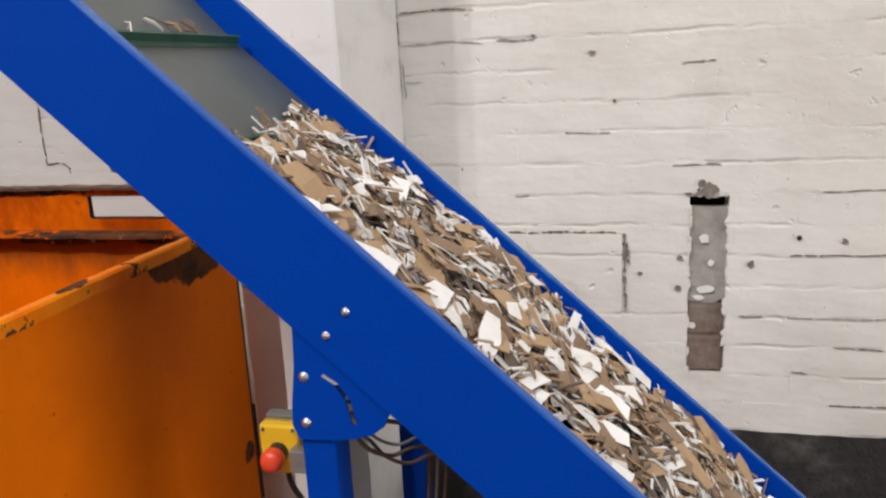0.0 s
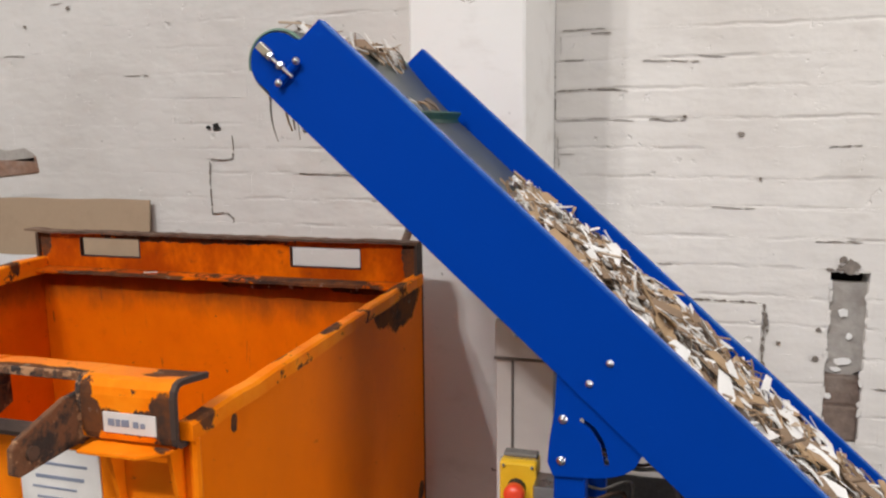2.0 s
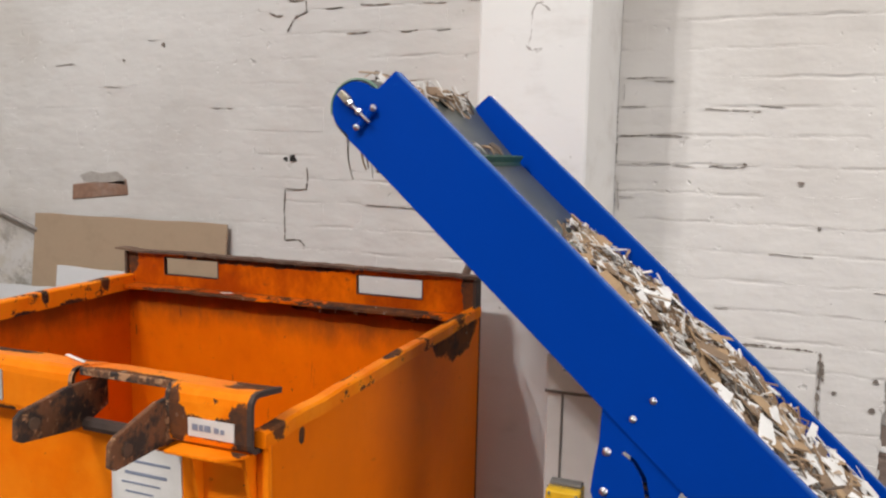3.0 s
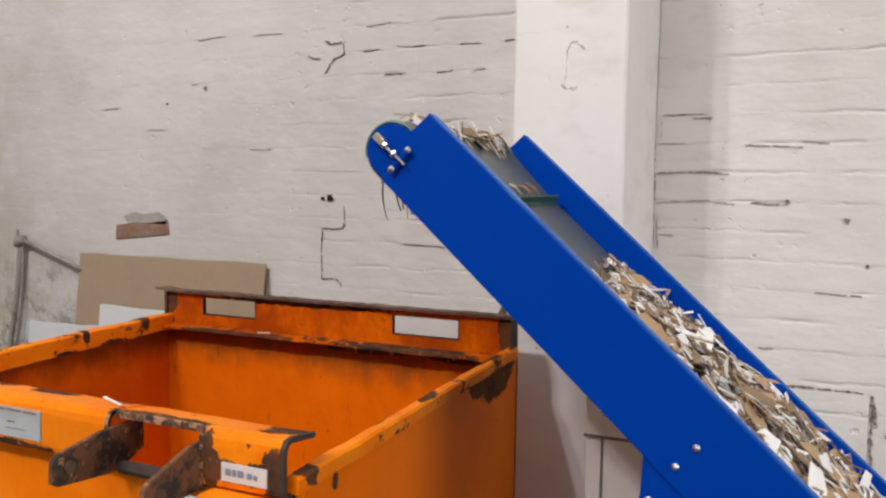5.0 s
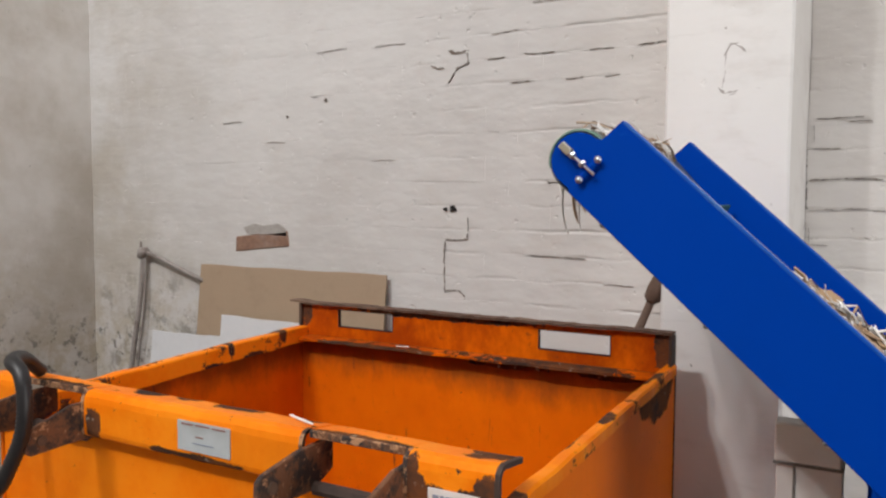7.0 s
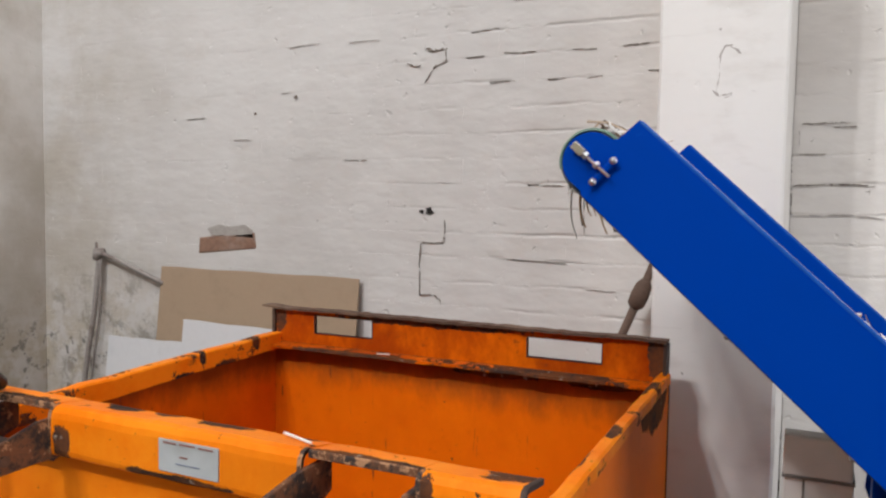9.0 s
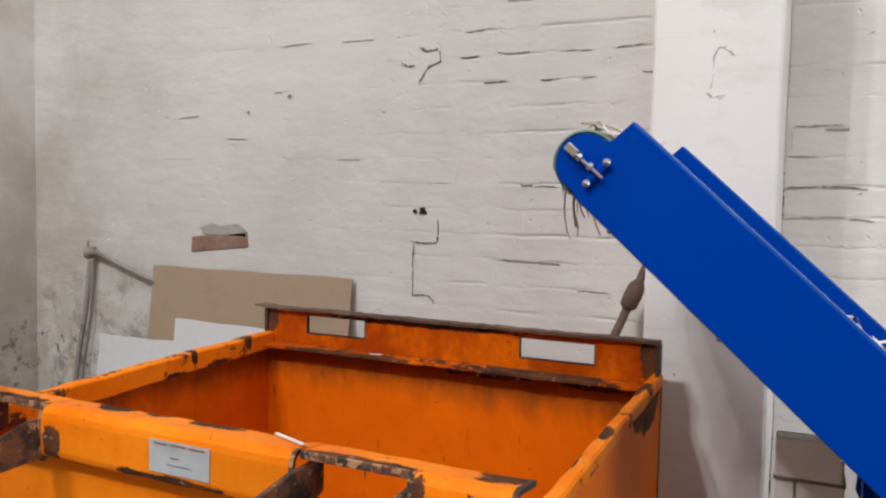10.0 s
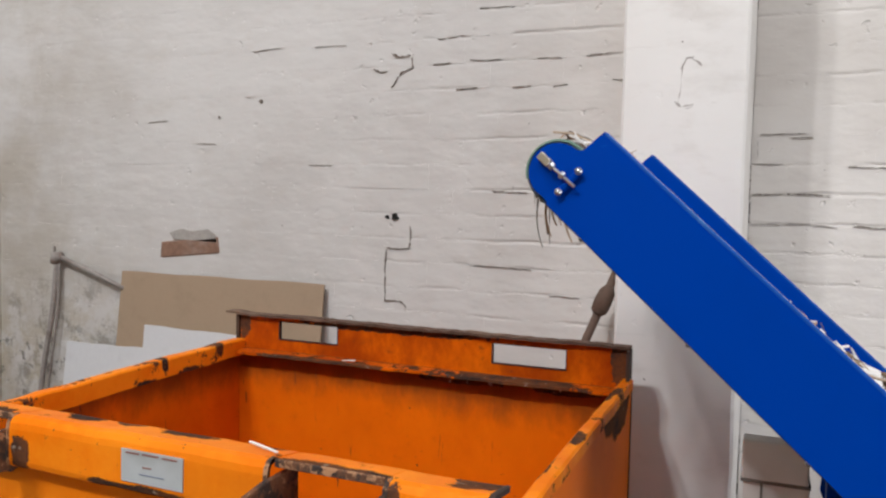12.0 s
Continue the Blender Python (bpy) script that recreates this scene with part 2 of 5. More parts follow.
M_BLACK = plain("black_rubber", (0.016, 0.015, 0.016), 0.45, 0, 0.3, 60, 0.0004)
M_GREY = plain("grey_plastic", (0.16, 0.15, 0.14), 0.6, 0, 0.2, 60, 0.0004)
M_CABINET = plain("pale_cabinet_paint", (0.66, 0.65, 0.63), 0.5, 0, 0.08, 25, 0.0004, (0.48, 0.46, 0.44))
M_CARD = plain("brown_card", (0.36, 0.265, 0.18), 0.8, 0, 0.06, 90, 0.0006)
M_WHITEBOARD = plain("pale_board", (0.62, 0.63, 0.65), 0.7, 0, 0.05, 60, 0.0004)
M_CONDUIT = plain("galvanised_pipe", (0.34, 0.31, 0.29), 0.6, 0.15, 0.3, 70, 0.0006, (0.17, 0.13, 0.11))
M_RUSTPOLE = plain("rusty_pole", (0.12, 0.075, 0.055), 0.75, 0.1, 0.4, 60, 0.001)
M_RUST = plain("rusty_steel", (0.10, 0.055, 0.035), 0.8, 0.1, 0.5, 45, 0.0015, (0.23, 0.15, 0.10))
M_DARKRUST = plain("dark_rusty_steel", (0.055, 0.035, 0.028), 0.75, 0.2, 0.5, 45, 0.0015, (0.14, 0.075, 0.04))
M_BRICKRED = plain("bare_brick", (0.25, 0.145, 0.10), 0.9, 0, 0.45, 45, 0.004, (0.36, 0.29, 0.25))
M_BRICKDULL = plain("dull_brick", (0.19, 0.14, 0.115), 0.95, 0, 0.5, 38, 0.006, (0.31, 0.27, 0.24))
M_SMUDGE = plain("grey_smudge", (0.42, 0.39, 0.37), 0.9, 0, 0.4, 60, 0.001, (0.55, 0.53, 0.51))
M_RENDER = plain("grey_render", (0.38, 0.355, 0.33), 0.9, 0, 0.3, 35, 0.004, (0.25, 0.21, 0.18))
M_TAR = plain("black_tar_paint", (0.022, 0.02, 0.02), 0.55, 0, 0.6, 38, 0.006, (0.10, 0.092, 0.085))
M_CRACK = plain("crack_dark", (0.20, 0.17, 0.145), 0.95, 0, 0.6, 60, 0.001, (0.40, 0.36, 0.33))
M_HOLE = plain("hole_dark", (0.012, 0.011, 0.01), 0.95, 0, 0.3)
M_STICKER = plain("grey_sticker", (0.46, 0.49, 0.50), 0.5, 0, 0.12, 35, 0.0003, (0.33, 0.34, 0.33))
M_STICKERWHITE = plain("white_sticker", (0.72, 0.70, 0.68), 0.5, 0, 0.1, 40, 0.0003, (0.45, 0.38, 0.32))
M_INKRED = plain("red_ink", (0.26, 0.12, 0.10), 0.6)
M_INKBLUE = plain("blue_ink", (0.22, 0.25, 0.33), 0.6)
M_CONCRETE = plain("concrete_floor", (0.13, 0.12, 0.11), 0.8, 0, 0.2, 12, 0.003)
M_DARKWALL = plain("bare_hall_brick", (0.20, 0.15, 0.12), 0.9, 0, 0.3, 20, 0.003)
M_CEILING = plain("white_ceiling", (0.7, 0.69, 0.67), 0.8, 0, 0.05, 8, 0.002)
M_PAPER = plain("white_paper", (0.82, 0.81, 0.79), 0.7, 0, 0.03, 90, 0.0003)


def shred_material():
    m, nt, b = nodes_of("shredded_card", 0.75)
    n = Net(nt)
    r = nt.nodes.new("ShaderNodeValToRGB")
    r.color_ramp.interpolation = "CONSTANT"
    n.put(r.inputs[0], n.island())
    # the dark last stop paints shadowed gaps into the heap
    stops = ((0, (0.80, 0.79, 0.78)), (0.31, (0.62, 0.60, 0.57)), (0.38, (0.42, 0.28, 0.165)), (0.52, (0.33, 0.215, 0.125)),
             (0.66, (0.22, 0.145, 0.095)), (0.80, (0.50, 0.39, 0.29)), (0.88, (0.11, 0.08, 0.062)))
    e = r.color_ramp.elements
    while len(e) < len(stops):
        e.new(0.5)
    for el, (p, c) in zip(e, stops):
        el.position, el.color = p, (*c, 1)
    nt.links.new(n.mix(n.math("MULTIPLY", n.noise(120, 3), 0.25), r.outputs[0], (0.2, 0.15, 0.1)), b.inputs["Base Color"])
    n.bump(b, n.noise(150, 3), 0.0005)
    return m


M_SHRED = shred_material()


# ---- building helpers ----
def thing(name, label, category, at=(0, 0, 0), group="", kind=""):
    e = new(name)
    e.location = at
    e.empty_display_size = 0.05
    return tagged(e, label, category, group, kind)


def part(name, bm, material, parent=None, label="", smooth=False):
    me = bpy.data.meshes.new(name)
    bmesh.ops.recalc_face_normals(bm, faces=bm.faces)
    bm.to_mesh(me)
    bm.free()
    if smooth:
        me.polygons.foreach_set("use_smooth", [True] * len(me.polygons))
    me.materials.append(material)
    ob = new(name, me)
    if parent:
        ob.parent = parent
        if parent.type == "EMPTY":
            ob.matrix_parent_inverse = Matrix.Translation(-Vector(parent.location))
    if label:
        ob["label"] = label
    return ob


def add_box(bm, x0, x1, y0, y1, z0, z1, bevel=0.0, m=None):
    vs = bmesh.ops.create_cube(bm, size=1)["verts"]
    for v in vs:
        v.co = Vector(((x0 + x1) / 2 + v.co.x * (x1 - x0), (y0 + y1) / 2 + v.co.y * (y1 - y0), (z0 + z1) / 2 + v.co.z * (z1 - z0)))
    if bevel:
        es = list({e for v in vs for e in v.link_edges})
        out = bmesh.ops.bevel(bm, geom=es, offset=bevel, segments=2, affect="EDGES", profile=0.5)
        vs = list({v for f in out["faces"] for v in f.verts} | {v for v in vs if v.is_valid})
    if m:
        bmesh.ops.transform(bm, matrix=m, verts=vs)
    return bm


def box_bm(*a, **k):
    return add_box(bmesh.new(), *a, **k)


def prism(points, thick, m, bevel=0.0, hole=None):
    """A plate: an outline of (a, b), with an optional hole, given a thickness along the third axis and placed by m."""
    bm = bmesh.new()
    loops = [points] + ([hole] if hole else [])
    for lp in loops:
        vs = [bm.verts.new((a, b, 0)) for a, b in lp]
        for i, v in enumerate(vs):
            bm.edges.new((v, vs[(i + 1) % len(vs)]))
    if hole:
        bmesh.ops.triangle_fill(bm, use_beauty=True, edges=bm.edges[:])
    else:
        bm.faces.new(bm.verts[:])
    ex = bmesh.ops.extrude_face_region(bm, geom=bm.faces[:])
    bmesh.ops.translate(bm, vec=(0, 0, thick), verts=[g for g in ex["geom"] if isinstance(g, bmesh.types.BMVert)])
    bmesh.ops.recalc_face_normals(bm, faces=bm.faces)
    if bevel:
        sharp = [e for e in bm.edges if len(e.link_faces) == 2 and e.calc_face_angle(0) > 0.7]
        bmesh.ops.bevel(bm, geom=sharp, offset=bevel, segments=2, affect="EDGES")
    bmesh.ops.transform(bm, matrix=m, verts=bm.verts)
    return bm


def tube_into(bm, pts, r, sides=10, caps=True):
    pts = [Vector(p) for p in pts]
    rings = []
    for i, p in enumerate(pts):
        d = (pts[min(i + 1, len(pts) - 1)] - pts[max(i - 1, 0)]).normalized()
        a = d.orthogonal().normalized() if i == 0 else (ref - d * ref.dot(d)).normalized()
        ref = a
        c = d.cross(a)
        rr = r[i] if isinstance(r, (list, tuple)) else r
        rings.append([bm.verts.new(p + (a * math.cos(k * math.tau / sides) + c * math.sin(k * math.tau / sides)) * rr) for k in range(sides)])
    for q, s in zip(rings, rings[1:]):
        for k in range(sides):
            bm.faces.new((q[k], q[(k + 1) % sides], s[(k + 1) % sides], s[k]))
    if caps:
        bm.faces.new(rings[0][::-1])
        bm.faces.new(rings[-1])
    return bm


def tube(pts, r, sides=10):
    return tube_into(bmesh.new(), pts, r, sides)


def bend(pts, steps=6):
    """A smooth line through the points (Catmull-Rom)."""
    p = [Vector(q) for q in pts]
    p = [2 * p[0] - p[1]] + p + [2 * p[-1] - p[-2]]
    out = []
    for i in range(1, len(p) - 2):
        for s in range(steps):
            t = s / steps
            a, b, c, d = p[i - 1:i + 3]
            out.append(0.5 * (2 * b + (c - a) * t + (2 * a - 5 * b + 4 * c - d) * t * t + (3 * b - a - 3 * c + d) * t ** 3))
    return out + [p[-2]]


def pierced(xs, zs, holes, y0, y1):
    """An upright plate in x and z with rectangular holes through it."""
    bm = bmesh.new()
    grid = {}

    def v(i, k, y):
        if (i, k, y) not in grid:
            grid[(i, k, y)] = bm.verts.new((xs[i], y, zs[k]))
        return grid[(i, k, y)]

    def solid(i, k):
        if not (0 <= i < len(xs) - 1 and 0 <= k < len(zs) - 1):
            return False
        cx, cz = (xs[i] + xs[i + 1]) / 2, (zs[k] + zs[k + 1]) / 2
        return not any(a < cx < b and c < cz < d for a, b, c, d in holes)

    for i in range(len(xs) - 1):
        for k in range(len(zs) - 1):
            if not solid(i, k):
                continue
            for y in (y0, y1):
                bm.faces.new([v(i, k, y), v(i + 1, k, y), v(i + 1, k + 1, y), v(i, k + 1, y)])
            for di, dk, a, b in ((-1, 0, (i, k), (i, k + 1)), (1, 0, (i + 1, k), (i + 1, k + 1)), (0, -1, (i, k), (i + 1, k)), (0, 1, (i, k + 1), (i + 1, k + 1))):
                if not solid(i + di, k + dk):
                    bm.faces.new([v(*a, y0), v(*b, y0), v(*b, y1), v(*a, y1)])
    return bm


def cuts(lo, hi, holes, j):
    return sorted({lo, hi, *[h[j] for h in holes], *[h[j + 1] for h in holes]})

# ---- the hall ----
def setting(name, bm, material, label, category):
    return tagged(part(name, bm, material), label, category, kind="structure")


X0, X1, Y0, Y1, TOP = HALL
CHASE = (1.928, 2.024, 0.585, 1.052)          # the slot hacked into the wall
CHASE_HOLE = (1.926, 2.026, 1.052, 1.082)     # the deep dark gap at its head
BARE = (-1.03, -0.755, 1.302, 1.372)          # a brick with its paint gone
holes = [CHASE, CHASE_HOLE]
wall = setting("wall_north", pierced(cuts(X0 - 0.3, X1, holes, 0), cuts(0, TOP, holes, 2), holes, 0.004, 0.09), M_MORTAR,
               "white painted brick factory wall, cracked and patched", "wall")
# near-black colour puts the shade into the deep gap
setting("wall_north_core", box_bm(X0 - 0.3, X1, 0.09, 0.34, 0, TOP), M_HOLE, "near-black core of the brick factory wall, painted as shade in the gap", "wall")
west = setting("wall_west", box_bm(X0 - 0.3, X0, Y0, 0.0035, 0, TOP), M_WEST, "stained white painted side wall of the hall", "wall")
# unseen end wall; its opening is added for the side fill lamp
east = pierced(cuts(Y0, 0.34, [END_GAP[:2]], 0), [0, END_GAP[2], END_GAP[3], TOP], [END_GAP], 0.0, 0.3)
bmesh.ops.transform(east, matrix=Matrix(((0, 1, 0, X1), (1, 0, 0, 0), (0, 0, 1, 0), (0, 0, 0, 1))), verts=east.verts)
setting("wall_east", east, M_DARKWALL, "plain bare brick end wall, unseen, with an opening added for fill light", "wall")
setting("wall_south", box_bm(X0 - 0.3, X1 + 0.3, Y0 - 0.3, Y0, 0, TOP), M_DARKWALL, "plain bare brick rear wall of the hall", "wall")
setting("floor", box_bm(X0 - 0.3, X1 + 0.3, Y0 - 0.3, 0.34, -0.15, 0), M_CONCRETE, "worn grey concrete factory floor", "floor")
# unseen ceiling; its opening is added to let the fill lamp through
xs = sorted({X0 - 0.3, X1 + 0.3, *[v for r in ROOF_GAP for v in r[:2]]})
ys = sorted({Y0 - 0.3, 0.34, *[v for r in ROOF_GAP for v in r[2:]]})
ceil = pierced(xs, ys, [r for r in ROOF_GAP], 0.0, 0.12)
bmesh.ops.transform(ceil, matrix=Matrix(((1, 0, 0, 0), (0, 0, 1, 0), (0, 1, 0, TOP), (0, 0, 0, 1))), verts=ceil.verts)
setting("ceiling", ceil, M_CEILING, "white factory ceiling, unseen, with an opening added for fill light", "ceiling")

PIER = (0.858, 1.149, -0.487)


def ragged_box(x0, x1, y0, y1, z0, z1, steps, amount, seed):
    """A box whose upright edges wander and are slightly worn."""
    rnd = random.Random(seed)
    bm = bmesh.new()
    rings = []
    for k in range(steps + 1):
        z = z0 + (z1 - z0) * k / steps
        j = [rnd.uniform(-amount, amount) for _ in range(6)]
        c = 0.006 + abs(j[4])
        rings.append([bm.verts.new(p) for p in ((x0 + j[0], y1, z), (x0 + j[0], y0 + c, z), (x0 + j[0] + c, y0, z),
                                                (x1 + j[1] - c, y0, z), (x1 + j[1], y0 + c, z), (x1 + j[1], y1, z))])
    for a, b in zip(rings, rings[1:]):
        for i in range(6):
            bm.faces.new((a[i], a[(i + 1) % 6], b[(i + 1) % 6], b[i]))
    bm.faces.new(rings[0][::-1])
    bm.faces.new(rings[-1])
    return bm


pier = setting("wall_pier", ragged_box(PIER[0], PIER[1], PIER[2], 0.002, 0, TOP, 60, 0.0018, 3), M_PIER,
               "white painted brick pier standing out of the wall", "pier")

# a lamp hangs where the shadows point
lamp = thing("high_bay_lamp", "round grey factory lamp hanging from the ceiling", "lamp", LAMP)
shade = bmesh.new()
tube_into(shade, [LAMP + Vector((0, 0, z)) for z in (0.02, 0.06, 0.14, 0.2)], [0.42, 0.40, 0.2, 0.08], 24)
part("shade", shade, M_GREY, lamp)
part("cable", tube([LAMP + Vector((0, 0, 0.2)), (LAMP.x, LAMP.y, TOP)], 0.006, 6), M_BLACK, lamp)

# boarded panel flush on the wall beside the pier
panel = thing("wall_panel", "flat white painted board fixed over the brick wall", "panel", (1.45, 0, 0.7))
part("board", box_bm(1.152, 1.752, -0.0075, 0.002, 0.42, 0.981, bevel=0.0015), M_WALL, panel)
# inside of the chase
part("render_fill", prism([(1.928, 0.79), (1.99, 0.78), (2.024, 0.80), (2.024, 1.052), (1.928, 1.052)], 0.03,
                          Matrix(((1, 0, 0, 0), (0, 0, 1, 0.017), (0, 1, 0, 0), (0, 0, 0, 1)))), M_RENDER, wall, "grey render in a hacked wall slot")
part("bare_brick", box_bm(1.928, 2.024, 0.013, 0.05, 0.695, 0.778, bevel=0.005), M_BRICKDULL, wall, "bare brown brick in the slot")
part("bare_brick", box_bm(1.928, 2.02, 0.009, 0.05, 0.59, 0.688, bevel=0.005), M_BRICKDULL, wall, "bare brown brick in the slot")
part("mortar", box_bm(1.9285, 2.0235, 0.016, 0.06, 0.5855, 0.785), M_BRICKDULL, wall, "crumbled mortar in the slot")
rnd = random.Random(11)
for cx, cz, w, h in ((1.965, 0.965, 0.03, 0.03), (1.985, 0.90, 0.02, 0.025), (1.972, 0.825, 0.045, 0.028), (1.955, 0.80, 0.03, 0.02), (1.94, 0.72, 0.03, 0.02)):
    pts = [(cx + w / 2 * math.cos(a) * rnd.uniform(0.6, 1.1), cz + h / 2 * math.sin(a) * rnd.uniform(0.6, 1.1)) for a in [i * math.tau / 9 for i in range(9)]]
    part("paint_splash", prism(pts, 0.004, Matrix(((1, 0, 0, 0), (0, 0, 1, 0.009), (0, 1, 0, 0), (0, 0, 0, 1)))), M_PIER, wall)
# ragged paint along the sides of the chase
for i in range(34):
    left = i % 2
    cx, cz = (CHASE[0] if left else CHASE[1]) + rnd.uniform(-0.004, 0.004), rnd.uniform(0.58, 1.06)
    w, h = rnd.uniform(0.006, 0.015), rnd.uniform(0.012, 0.04)
    pts = [(cx + w / 2 * math.cos(a) * rnd.uniform(0.5, 1.2), cz + h / 2 * math.sin(a) * rnd.uniform(0.5, 1.2)) for a in [k * math.tau / 8 for k in range(8)]]
    part("paint_flake", prism(pts, 0.004, Matrix(((1, 0, 0, 0), (0, 0, 1, 0.0005 - 0.002 * rnd.random()), (0, 1, 0, 0), (0, 0, 0, 1)))), M_WALL, wall)
for i in range(9):
    cx, cz, r = rnd.gauss(1.965, 0.018), 1.082 + abs(rnd.gauss(0, 0.016)), rnd.uniform(0.005, 0.013)
    pts = [(cx + r * math.cos(a) * rnd.uniform(0.5, 1.3), cz + r * 0.7 * math.sin(a) * rnd.uniform(0.5, 1.2)) for a in [k * math.tau / 9 for k in range(9)]]
    part("broken_edge", prism(pts, 0.005, Matrix(((1, 0, 0, 0), (0, 0, 1, -0.004), (0, 1, 0, 0), (0, 0, 0, 1)))), M_RENDER if i % 3 == 0 else M_CRACK, wall)
bb = box_bm(BARE[0], BARE[1], -0.0035, 0.03, BARE[2], BARE[3] - 0.006, bevel=0.006)
for v in bb.verts:
    v.co.z += 0.006 * math.sin(v.co.x * 23) + (v.co.x - BARE[0]) * 0.11
    v.co.x += 0.008 * math.sin(v.co.z * 90)
part("bare_brick", bb, M_BRICKRED, wall, "bare brown brick where the paint has gone")
pts = [(-0.97, 1.385), (-0.99, 1.41), (-0.93, 1.428), (-0.88, 1.42), (-0.80, 1.43), (-0.765, 1.41), (-0.76, 1.38), (-0.85, 1.384)]
part("bare_render", prism(pts, 0.004, Matrix(((1, 0, 0, 0), (0, 0, 1, -0.0035), (0, 1, 0, 0), (0, 0, 0, 1)))), M_RENDER, wall, "grey flaked patch over the bare brick")


def crack(parent, pts, width, y=-0.0042, material=None, seed=1, plane="y"):
    """A thin ragged dark line on a wall face, through a few points (x, z)."""
    rnd = random.Random(seed)
    p = [Vector((a, b)) for a, b in pts]
    fine = []
    for a, b in zip(p, p[1:]):
        k = max(3, int((b - a).length / 0.006))
        fine += [a.lerp(b, i / k) for i in range(k)]
    fine.append(p[-1])
    bm = bmesh.new()
    prev, left, drift = None, rnd.randint(6, 20), Vector((0, 0))
    for i, q in enumerate(fine):
        d = (fine[min(i + 1, len(fine) - 1)] - fine[max(0, i - 1)]).normalized()
        across = Vector((-d.y, d.x))
        drift = drift * 0.8 + across * rnd.uniform(-1, 1) * 0.0011
        left -= 1
        thin = 0.12 if left == 0 or prev is None or i == len(fine) - 1 else rnd.choice((0.2, 0.35, 0.5, 0.75, 1.0))
        nrm = across * width * 0.7 * thin
        row = [bm.verts.new((w.x, yy, w.y)) for w in (q + drift - nrm * rnd.uniform(0.3, 1), q + drift + nrm) for yy in (y, y + 0.004)]
        if prev:
            for u, w in ((0, 2), (2, 3), (3, 1), (1, 0)):
                bm.faces.new((prev[u], prev[w], row[w], row[u]))
        prev = row
        if left == 0:
            prev, left, drift = None, rnd.randint(5, 20), across * rnd.uniform(-1, 1) * 0.002
    return part("crack", bm, material or M_CRACK, parent)


